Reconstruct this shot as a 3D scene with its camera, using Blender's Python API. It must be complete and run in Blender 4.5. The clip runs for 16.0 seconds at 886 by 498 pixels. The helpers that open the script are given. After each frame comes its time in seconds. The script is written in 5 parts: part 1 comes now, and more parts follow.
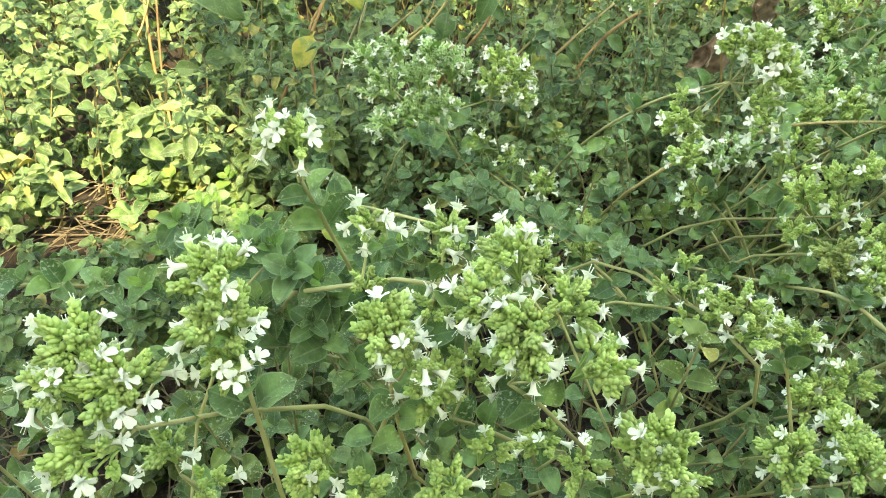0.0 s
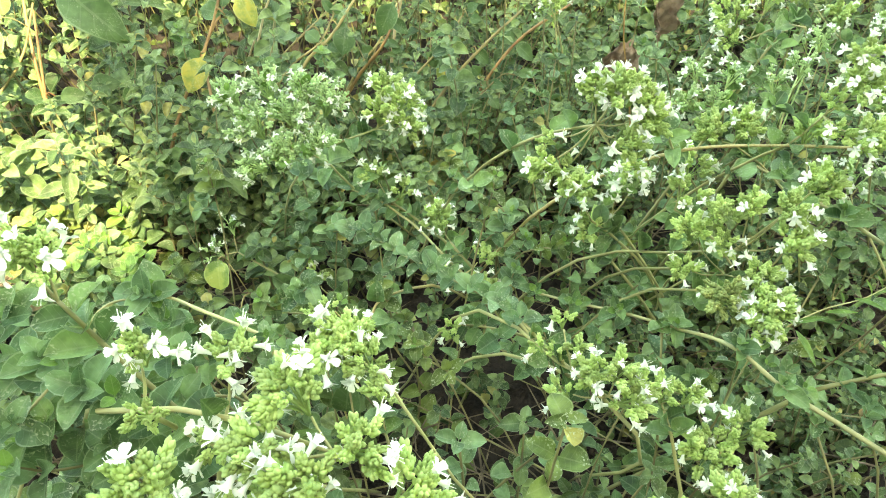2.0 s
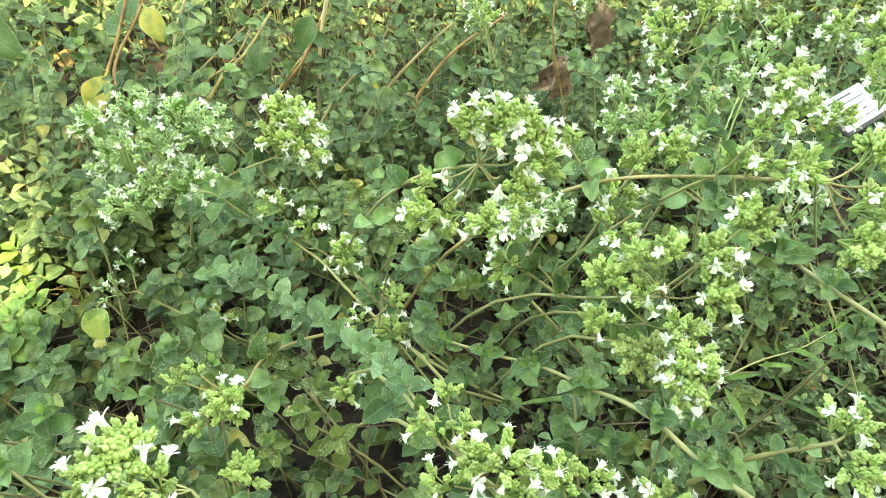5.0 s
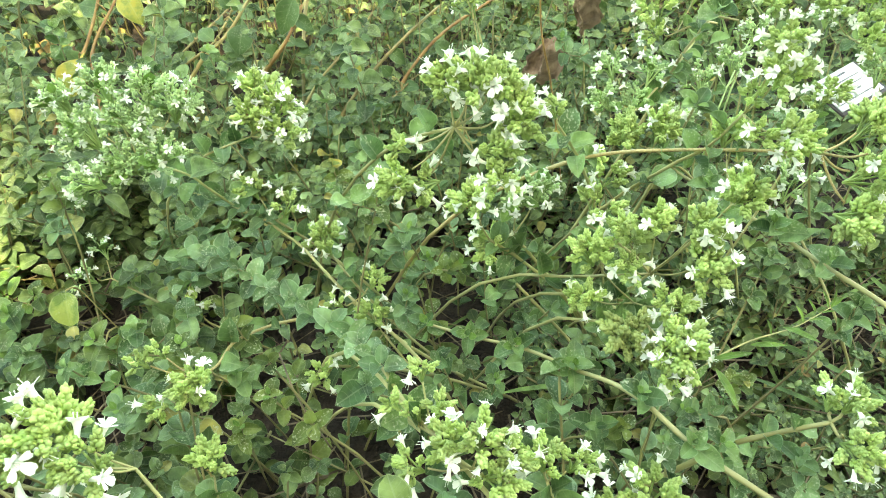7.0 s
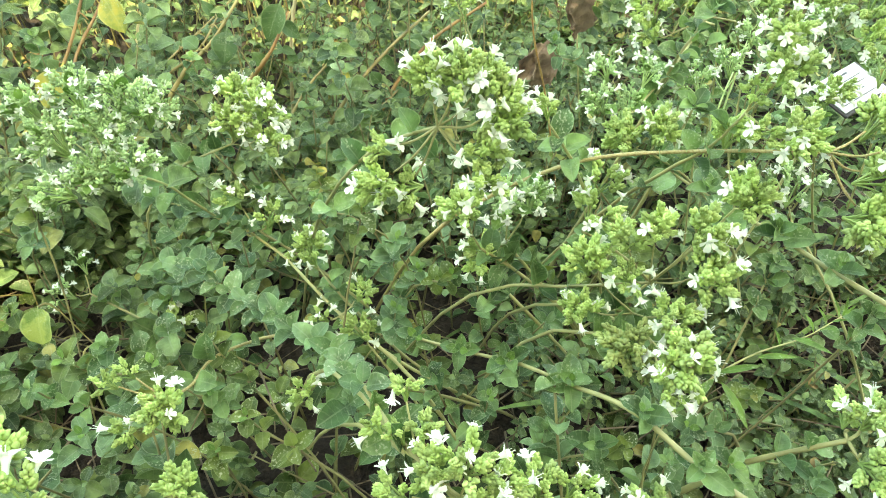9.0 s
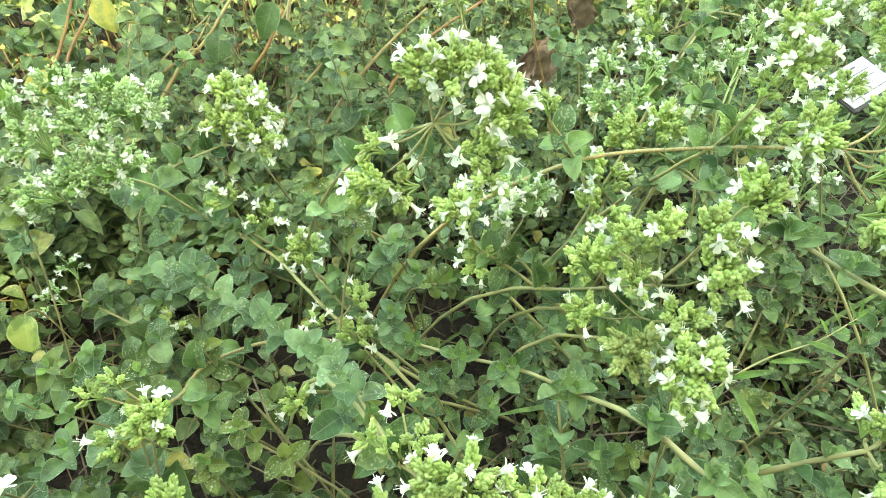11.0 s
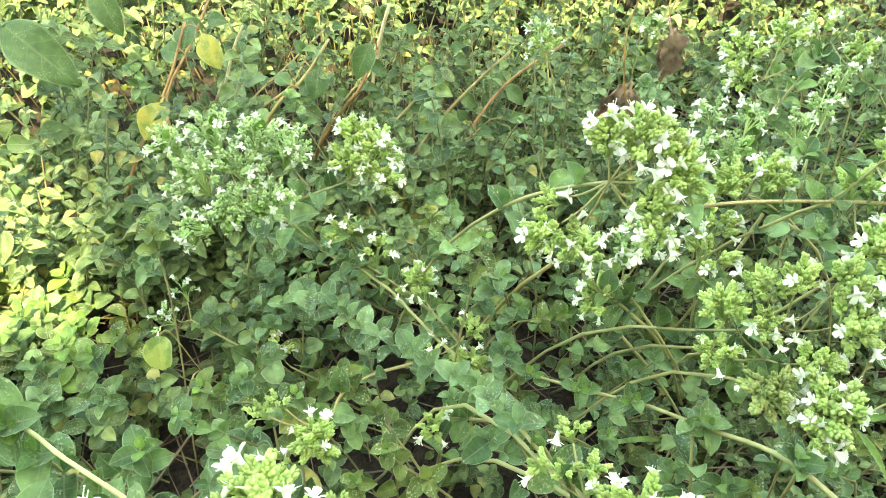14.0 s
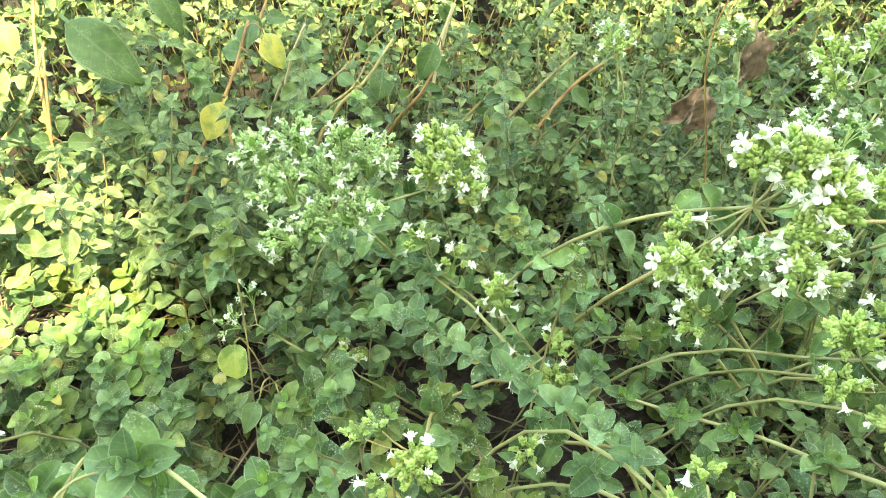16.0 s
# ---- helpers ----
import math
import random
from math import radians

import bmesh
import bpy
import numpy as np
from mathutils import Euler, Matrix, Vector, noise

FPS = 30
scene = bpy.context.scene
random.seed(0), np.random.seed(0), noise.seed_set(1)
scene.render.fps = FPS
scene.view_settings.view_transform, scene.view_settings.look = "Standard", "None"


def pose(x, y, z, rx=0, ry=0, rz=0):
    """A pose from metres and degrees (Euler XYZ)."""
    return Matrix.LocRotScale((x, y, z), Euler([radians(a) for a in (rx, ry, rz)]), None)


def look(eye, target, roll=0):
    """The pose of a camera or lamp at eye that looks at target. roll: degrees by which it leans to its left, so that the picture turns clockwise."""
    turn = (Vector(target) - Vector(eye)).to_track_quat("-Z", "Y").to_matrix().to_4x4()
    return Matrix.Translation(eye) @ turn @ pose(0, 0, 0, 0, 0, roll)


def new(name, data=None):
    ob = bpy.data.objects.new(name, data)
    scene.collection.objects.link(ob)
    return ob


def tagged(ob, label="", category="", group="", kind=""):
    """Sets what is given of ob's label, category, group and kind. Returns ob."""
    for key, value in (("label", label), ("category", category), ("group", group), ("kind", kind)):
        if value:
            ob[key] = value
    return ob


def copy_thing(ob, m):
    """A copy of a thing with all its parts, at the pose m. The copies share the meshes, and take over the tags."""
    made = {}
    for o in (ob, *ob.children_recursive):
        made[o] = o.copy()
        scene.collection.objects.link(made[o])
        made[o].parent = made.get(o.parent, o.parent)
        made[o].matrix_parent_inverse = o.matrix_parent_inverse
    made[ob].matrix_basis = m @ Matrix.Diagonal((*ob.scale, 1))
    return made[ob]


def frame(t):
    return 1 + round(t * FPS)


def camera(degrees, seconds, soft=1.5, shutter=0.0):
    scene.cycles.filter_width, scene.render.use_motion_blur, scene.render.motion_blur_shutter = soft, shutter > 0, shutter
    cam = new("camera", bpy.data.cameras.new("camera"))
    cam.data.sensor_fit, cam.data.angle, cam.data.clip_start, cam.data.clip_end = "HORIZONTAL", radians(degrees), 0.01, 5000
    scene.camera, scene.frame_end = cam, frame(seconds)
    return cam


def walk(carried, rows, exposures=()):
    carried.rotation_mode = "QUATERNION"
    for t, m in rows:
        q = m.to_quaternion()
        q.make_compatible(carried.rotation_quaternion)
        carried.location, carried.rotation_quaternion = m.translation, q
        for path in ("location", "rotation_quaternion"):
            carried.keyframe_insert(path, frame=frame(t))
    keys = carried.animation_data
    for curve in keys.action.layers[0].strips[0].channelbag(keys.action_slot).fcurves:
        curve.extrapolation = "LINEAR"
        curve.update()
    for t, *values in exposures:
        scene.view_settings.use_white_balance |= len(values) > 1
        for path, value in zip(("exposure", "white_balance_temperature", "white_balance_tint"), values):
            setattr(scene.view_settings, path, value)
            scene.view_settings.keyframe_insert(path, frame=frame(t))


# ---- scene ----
cam = camera(67.7, 16.0, 1.0)
PATH = [
    (0, (0.015, 0.007, 0.418), (-0.036, 1.493, -0.92), -1.7),
    (0.5, (0.034, 0.032, 0.422), (0.03, 1.505, -0.93), -1.5),
    (1, (0.055, 0.036, 0.427), (0.061, 1.514, -0.92), -1.1),
    (1.5, (0.06, 0.041, 0.43), (0.099, 1.529, -0.906), -1.4),
    (2, (0.059, 0.046, 0.423), (0.119, 1.505, -0.943), -2.0),
    (2.5, (0.067, 0.051, 0.422), (0.133, 1.504, -0.951), -1.8),
    (3, (0.076, 0.056, 0.416), (0.152, 1.502, -0.964), -1.8),
    (3.5, (0.081, 0.065, 0.413), (0.167, 1.504, -0.973), -1.9),
    (4, (0.094, 0.077, 0.412), (0.199, 1.533, -0.956), -1.8),
    (6.5, (0.104, 0.086, 0.398), (0.248, 1.555, -0.952), -0.8),
    (7, (0.107, 0.086, 0.393), (0.253, 1.552, -0.96), -0.9),
    (7.5, (0.108, 0.088, 0.391), (0.258, 1.562, -0.952), -1.2),
    (8, (0.108, 0.089, 0.387), (0.26, 1.572, -0.946), -1.4),
    (8.5, (0.111, 0.093, 0.385), (0.265, 1.58, -0.943), -1.8),
    (9, (0.112, 0.096, 0.382), (0.268, 1.585, -0.944), -1.3),
    (11.5, (0.114, 0.104, 0.376), (0.268, 1.595, -0.947), -1.8),
    (12, (0.11, 0.103, 0.379), (0.268, 1.607, -0.929), -1.7),
    (12.5, (0.098, 0.105, 0.381), (0.244, 1.612, -0.925), -1.7),
    (13, (0.091, 0.102, 0.391), (0.218, 1.617, -0.908), -1.8),
    (13.5, (0.082, 0.096, 0.394), (0.2, 1.627, -0.888), -1.1),
    (14, (0.067, 0.097, 0.395), (0.164, 1.64, -0.874), -1.6),
    (14.5, (0.059, 0.1, 0.394), (0.132, 1.637, -0.884), -1.9),
    (15, (0.053, 0.103, 0.394), (0.108, 1.634, -0.892), -2.1),
    (15.5, (0.043, 0.11, 0.395), (0.082, 1.642, -0.89), -2.0),
    (16, (0.038, 0.113, 0.396), (0.062, 1.648, -0.886), -2.3),
]
walk(cam, [(t, look(eye, target, roll)) for t, eye, target, roll in PATH],
     [(0.0, 3.06, 12000, -6), (2.0, 3.43, 12000, -6), (9.0, 3.46, 12000, -6), (16.0, 3.58, 11800, -6)])

# ---- world, sun ----
SUN_ELEV, SUN_AZ = 55.0, 162.0          # degrees; azimuth clockwise from +y: the sun stands behind the camera
world = bpy.data.worlds.new("sky")
scene.world = world
world.use_nodes = True
wn = world.node_tree.nodes
sky = wn.new("ShaderNodeTexSky")
sky.sky_type = "NISHITA"
sky.sun_disc = False
sky.sun_elevation, sky.sun_rotation = radians(SUN_ELEV), radians(SUN_AZ)
wn["Background"].inputs["Strength"].default_value = 0.15
world.node_tree.links.new(sky.outputs[0], wn["Background"].inputs["Color"])

sun_dir = Vector((math.sin(radians(SUN_AZ)) * math.cos(radians(SUN_ELEV)),
                  math.cos(radians(SUN_AZ)) * math.cos(radians(SUN_ELEV)), math.sin(radians(SUN_ELEV))))
sun = new("sun", bpy.data.lights.new("sun", "SUN"))
sun.data.energy, sun.data.angle, sun.data.color = 1.75, radians(0.8), (1.0, 0.95, 0.88)
sun.matrix_world = look(sun_dir * 5, (0, 0, 0))


# ---- materials ----
def node_material(name):
    m = bpy.data.materials.new(name)
    m.use_nodes = True
    t = m.node_tree
    return m, t, t.nodes, t.links, t.nodes["Principled BSDF"]


def ramp(nodes, links, fac, stops):
    r = nodes.new("ShaderNodeValToRGB")
    while len(r.color_ramp.elements) < len(stops):
        r.color_ramp.elements.new(0.5)
    for e, (p, c) in zip(r.color_ramp.elements, stops):
        e.position, e.color = p, (*c, 1)
    links.new(fac, r.inputs[0])
    return r.outputs[0]


def math_node(nodes, links, op, a, b=None, c=None):
    n = nodes.new("ShaderNodeMath")
    n.operation = op
    for i, v in enumerate((a, b, c)):
        if v is None:
            continue
        if isinstance(v, (int, float)):
            n.inputs[i].default_value = v
        else:
            links.new(v, n.inputs[i])
    return n.outputs[0]


def mix_color(nodes, links, fac, a, b, mode="MIX"):
    n = nodes.new("ShaderNodeMix")
    n.data_type, n.blend_type = "RGBA", mode
    for sock, v in ((n.inputs[0], fac), (n.inputs[6], a), (n.inputs[7], b)):
        if isinstance(v, (int, float)):
            sock.default_value = v
        elif isinstance(v, tuple):
            sock.default_value = (*v, 1)
        else:
            links.new(v, sock)
    return n.outputs[2]


def leaf_material(name, dark, light, vein, speck=0.35, rough=0.55, island=False, through_light=0.2, patch=None, old=None, mottle=1.0):
    """A leaf: midrib and side veins from the leaf's own uv, pale stippling, light passing through."""
    dark, light = (tuple(v * k for v, k in zip(c, (0.76, 0.82, 0.63))) for c in (dark, light))
    m, t, nd, lk, p = node_material(name)
    uv = nd.new("ShaderNodeUVMap")
    sep = nd.new("ShaderNodeSeparateXYZ")
    lk.new(uv.outputs[0], sep.inputs[0])
    ax = math_node(nd, lk, "ABSOLUTE", math_node(nd, lk, "SUBTRACT", sep.outputs[0], 0.5))
    mid = math_node(nd, lk, "LESS_THAN", ax, 0.03)
    rim = math_node(nd, lk, "GREATER_THAN", ax, 0.455)
    slope = math_node(nd, lk, "SUBTRACT", sep.outputs[1], math_node(nd, lk, "MULTIPLY", ax, 0.45))
    saw = math_node(nd, lk, "PINGPONG", math_node(nd, lk, "MULTIPLY", slope, 5.5), 0.5)
    side = math_node(nd, lk, "LESS_THAN", saw, 0.05)
    veins = math_node(nd, lk, "MAXIMUM", mid, math_node(nd, lk, "MULTIPLY", side, 0.55))
    geo = nd.new("ShaderNodeNewGeometry")
    if island:
        rnd = geo.outputs["Random Per Island"]
    else:
        info = nd.new("ShaderNodeObjectInfo")
        rnd = info.outputs["Random"]
    base = ramp(nd, lk, rnd, [(0.0, dark), (0.5, tuple((a + b) / 2 for a, b in zip(dark, light))), (0.95, light), (0.985, old or light)])
    big = nd.new("ShaderNodeTexNoise")
    big.inputs["Scale"].default_value = 130
    big.inputs["Detail"].default_value = 3
    lk.new(geo.outputs["Position"], big.inputs["Vector"])
    lo, hi = ([1 + (v - 1) * mottle for v in c] for c in ((0.5, 0.52, 0.46), (1.4, 1.36, 1.32)))
    var = ramp(nd, lk, big.outputs[0], [(0.32, lo), (0.68, hi)])
    col = mix_color(nd, lk, 1.0, base, var, "MULTIPLY")
    if patch:
        col = mix_color(nd, lk, ramp(nd, lk, big.outputs[0], [(0.42, (0, 0, 0)), (0.6, (1, 1, 1))]), col, patch)
    col = mix_color(nd, lk, math_node(nd, lk, "MULTIPLY", veins, 0.2), col, vein)
    col = mix_color(nd, lk, math_node(nd, lk, "MULTIPLY", rim, 0.38), col, vein)
    fine = nd.new("ShaderNodeTexNoise")
    fine.inputs["Scale"].default_value = 1000
    fine.inputs["Detail"].default_value = 2
    lk.new(geo.outputs["Position"], fine.inputs["Vector"])
    spots = nd.new("ShaderNodeTexNoise")
    spots.inputs["Scale"].default_value = 90
    lk.new(geo.outputs["Position"], spots.inputs["Vector"])
    where = ramp(nd, lk, spots.outputs[0], [(0.5, (0, 0, 0)), (0.58, (1, 1, 1))])
    dots = ramp(nd, lk, fine.outputs[0], [(0.56, (0, 0, 0)), (0.66, (1, 1, 1))])
    f = math_node(nd, lk, "MULTIPLY", math_node(nd, lk, "MULTIPLY", where, dots), speck)
    col = mix_color(nd, lk, f, col, (0.55, 0.6, 0.42))
    lk.new(col, p.inputs["Base Color"])
    p.inputs["Roughness"].default_value = rough
    p.inputs["Specular IOR Level"].default_value = 0.4
    bump = nd.new("ShaderNodeBump")
    bump.inputs["Strength"].default_value = 0.8
    bump.inputs["Distance"].default_value = 0.0009
    h = math_node(nd, lk, "SUBTRACT", math_node(nd, lk, "MULTIPLY", fine.outputs[0], 0.5), veins)
    lk.new(h, bump.inputs["Height"])
    lk.new(bump.outputs[0], p.inputs["Normal"])
    tr = nd.new("ShaderNodeBsdfTranslucent")
    warm = mix_color(nd, lk, 1.0, col, (1.2, 1.25, 0.85), "MULTIPLY")
    lk.new(warm, tr.inputs[0])
    mix = nd.new("ShaderNodeMixShader")
    mix.inputs[0].default_value = through_light
    lk.new(p.outputs[0], mix.inputs[1])
    lk.new(tr.outputs[0], mix.inputs[2])
    lk.new(mix.outputs[0], nd["Material Output"].inputs["Surface"])
    return m


def plain_material(name, a, b, scale=60.0, rough=0.7, bump=0.3, dist=0.001, random=0.0, through_light=0.0, stretch=None):
    m, t, nd, lk, p = node_material(name)
    geo = nd.new("ShaderNodeNewGeometry")
    tc = nd.new("ShaderNodeTexCoord")
    n1 = nd.new("ShaderNodeTexNoise")
    n1.inputs["Scale"].default_value = scale
    n1.inputs["Detail"].default_value = 5
    src = geo.outputs["Position"]
    if stretch:
        mp = nd.new("ShaderNodeMapping")
        mp.inputs["Scale"].default_value = stretch
        lk.new(tc.outputs["Object"], mp.inputs[0])
        src = mp.outputs[0]
    lk.new(src, n1.inputs["Vector"])
    col = ramp(nd, lk, n1.outputs[0], [(0.3, a), (0.7, b)])
    if random:
        info = nd.new("ShaderNodeObjectInfo")
        v = ramp(nd, lk, info.outputs["Random"], [(0.0, (1 - random,) * 3), (1.0, (1 + random,) * 3)])
        col = mix_color(nd, lk, 1.0, col, v, "MULTIPLY")
    lk.new(col, p.inputs["Base Color"])
    p.inputs["Roughness"].default_value = rough
    n2 = nd.new("ShaderNodeTexNoise")
    n2.inputs["Scale"].default_value = scale * 6
    n2.inputs["Detail"].default_value = 4
    lk.new(src, n2.inputs["Vector"])
    bp = nd.new("ShaderNodeBump")
    bp.inputs["Strength"].default_value, bp.inputs["Distance"].default_value = bump, dist
    lk.new(n2.outputs[0], bp.inputs["Height"])
    lk.new(bp.outputs[0], p.inputs["Normal"])
    if through_light:
        tr = nd.new("ShaderNodeBsdfTranslucent")
        lk.new(col, tr.inputs[0])
        mix = nd.new("ShaderNodeMixShader")
        mix.inputs[0].default_value = through_light
        lk.new(p.outputs[0], mix.inputs[1])
        lk.new(tr.outputs[0], mix.inputs[2])
        lk.new(mix.outputs[0], nd["Material Output"].inputs["Surface"])
    return m


LEAF = leaf_material("oregano_leaf", (0.058, 0.13, 0.058), (0.26, 0.4, 0.205), (0.36, 0.46, 0.27), rough=0.5, speck=0.45)
LEAF_BLUE = leaf_material("glaucous_leaf", (0.105, 0.195, 0.115), (0.26, 0.395, 0.245), (0.36, 0.46, 0.31), rough=0.5, speck=0.45)
LEAF_YOUNG = leaf_material("young_leaf", (0.13, 0.255, 0.075), (0.23, 0.385, 0.12), (0.38, 0.5, 0.25), rough=0.5, speck=0.3)
LEAF_OLD = leaf_material("oregano_leaf_older", (0.065, 0.12, 0.04), (0.26, 0.33, 0.12), (0.34, 0.4, 0.2), speck=0.7, old=(0.38, 0.34, 0.09))
LEAF_BIG = leaf_material("broad_leaf", (0.07, 0.14, 0.06), (0.135, 0.225, 0.1), (0.26, 0.34, 0.18), speck=0.2, through_light=0.15, mottle=0.5)
LEAF_GREY = leaf_material("grey_green_leaf", (0.075, 0.15, 0.07), (0.27, 0.39, 0.215), (0.38, 0.46, 0.3), rough=0.5, speck=0.5, old=(0.36, 0.33, 0.1))
# Older, browner low leaves, also coloured darker to deepen shade in the gaps.
LEAF_UNDER = leaf_material("darkened_under_leaf", (0.045, 0.085, 0.024), (0.14, 0.19, 0.052), (0.24, 0.26, 0.12), speck=0.3, island=True, old=(0.3, 0.2, 0.08))
LEAF_THICKET = leaf_material("thicket_leaf", (0.045, 0.1, 0.044), (0.28, 0.38, 0.2), (0.36, 0.42, 0.27), speck=0.3, rough=0.46, island=True, through_light=0.2, old=(0.38, 0.35, 0.12))
LEAF_LIME = leaf_material("lime_leaf", (0.2, 0.3, 0.09), (0.3, 0.4, 0.13), (0.42, 0.47, 0.2), speck=0.2, patch=(0.3, 0.36, 0.09), mottle=0.4)
# Broad leaf in a paler colour, standing in for full sun on it.
LEAF_SUNLIT = leaf_material("sunlit_broad_leaf", (0.2, 0.29, 0.13), (0.28, 0.38, 0.18), (0.36, 0.44, 0.25), speck=0.1, mottle=0.4)
LEAF_YELLOW = leaf_material("yellowing_leaf", (0.27, 0.33, 0.1), (0.4, 0.42, 0.13), (0.46, 0.46, 0.2), speck=0.3, patch=(0.42, 0.36, 0.07), mottle=0.4)
GRASS = leaf_material("grass_blade", (0.09, 0.18, 0.065), (0.2, 0.31, 0.12), (0.3, 0.4, 0.16), speck=0.0, island=True)
STEM = plain_material("green_stem", (0.25, 0.235, 0.095), (0.42, 0.41, 0.19), 45, 0.55, 0.25, 0.0005, random=0.2)
STEM_RED = plain_material("reddish_stem", (0.2, 0.09, 0.035), (0.42, 0.27, 0.1), 60, 0.6, 0.3, 0.0005, random=0.2)
STEM_TAN = plain_material("tan_stem", (0.3, 0.2, 0.08), (0.46, 0.42, 0.19), 60, 0.55, 0.3, 0.0005, stretch=(25, 25, 25))
STEM_DIM = plain_material("dull_stem", (0.14, 0.12, 0.055), (0.3, 0.28, 0.12), 50, 0.65, 0.3, 0.0005)
STALK = plain_material("green_flower_stalk", (0.2, 0.32, 0.09), (0.33, 0.44, 0.15), 90, 0.55, 0.25, 0.0004, random=0.15)
STALK_PALE = plain_material("pale_flower_stalk", (0.3, 0.44, 0.16), (0.42, 0.56, 0.24), 90, 0.55, 0.25, 0.0004, random=0.15)
DRY_STEM = plain_material("dry_yellow_stem", (0.2, 0.16, 0.06), (0.38, 0.32, 0.14), 60, 0.65, 0.3, 0.0005, random=0.25)
DRY_PALE = plain_material("pale_dry_stem", (0.4, 0.32, 0.17), (0.62, 0.53, 0.33), 60, 0.7, 0.3, 0.0005, random=0.15)
STRAW = plain_material("dry_straw", (0.09, 0.065, 0.045), (0.3, 0.235, 0.155), 80, 0.8, 0.4, 0.0006, random=0.25)
BRACT = plain_material("lime_bract", (0.27, 0.41, 0.105), (0.51, 0.63, 0.24), 220, 0.6, 0.35, 0.0004, random=0.22, through_light=0.15)
BRACT_MINT = plain_material("mint_bract", (0.3, 0.47, 0.19), (0.5, 0.65, 0.32), 220, 0.6, 0.35, 0.0004, random=0.22, through_light=0.15)
BRACT_DULL = plain_material("fading_bract", (0.2, 0.27, 0.08), (0.35, 0.4, 0.15), 160, 0.7, 0.35, 0.0004, random=0.2, through_light=0.12)
PETAL = plain_material("white_petal", (0.8, 0.83, 0.72), (0.91, 0.92, 0.84), 300, 0.6, 0.2, 0.0002, through_light=0.25)
DRY_LEAF = plain_material("withered_leaf", (0.14, 0.085, 0.06), (0.48, 0.33, 0.24), 90, 0.85, 0.9, 0.0012, through_light=0.1)
SOIL = plain_material("dark_soil", (0.014, 0.0095, 0.0065), (0.056, 0.038, 0.026), 90, 0.95, 1.0, 0.004)
CRUMB = plain_material("soil_crumb", (0.015, 0.01, 0.006), (0.07, 0.047, 0.03), 110, 0.95, 0.8, 0.002)
PLASTIC = plain_material("white_plastic", (0.74, 0.75, 0.75), (0.82, 0.82, 0.82), 40, 0.4, 0.1, 0.0003)
HOLDER = plain_material("dark_plastic", (0.03, 0.024, 0.024), (0.06, 0.05, 0.05), 40, 0.5, 0.2, 0.0003)
INK = plain_material("faded_ink", (0.08, 0.08, 0.09), (0.16, 0.16, 0.17), 200, 0.6, 0.1, 0.0002)
PLASTER = plain_material("grey_plaster", (0.32, 0.31, 0.29), (0.45, 0.43, 0.40), 6, 0.9, 0.5, 0.004)

rng = random.Random(7)


# ---- shape helpers ----
def ground_z(x, y):
    """The bed is nearly level, with clods."""
    return 0.012 + 0.04 * max(-0.6, min(0.6, x)) + 0.012 * noise.noise((x * 7, y * 7, 0.3)) + 0.005 * noise.noise((x * 31, y * 31, 1.7))


def ease(a, b, v):
    v = max(0.0, min(1.0, (v - a) / (b - a)))
    return v * v * (3 - 2 * v)


def canopy(x, y):
    """How high the leaves of the bed stand over the soil: low on the left and round the bare soil, high in the middle."""
    h = 0.085 + 0.07 * ease(-0.12, 0.05, x) + 0.03 * ease(0.33, 0.25, y) * ease(-0.1, 0.0, x) + 0.04 * ease(0.55, 0.75, y)
    h -= 0.065 * math.exp(-((x - 0.035) / 0.075) ** 2 - ((y - 0.275) / 0.055) ** 2)
    return h - (h - 0.045) * ease(0.19, 0.26, x) * ease(0.42, 0.34, y)


def mesh_from(name, bm, materials, smooth=True):
    me = bpy.data.meshes.new(name)
    bm.to_mesh(me)
    bm.free()
    for m in materials if isinstance(materials, (list, tuple)) else [materials]:
        me.materials.append(m)
    if smooth:
        me.polygons.foreach_set("use_smooth", [True] * len(me.polygons))
    return me


def frame_of(origin, along, normal, size):
    """The pose of a leaf: y along it, z its upper side."""
    y = Vector(along).normalized()
    z = Vector(normal)
    z = z - y * z.dot(y)
    if z.length < 1e-4:
        z = Vector((0.3, 0.2, 1)) - y * y.dot(Vector((0.3, 0.2, 1)))
    z.normalize()
    x = y.cross(z)
    m = Matrix((x, y, z)).transposed().to_4x4()
    return Matrix.Translation(origin) @ m @ Matrix.Diagonal((size, size, size, 1))


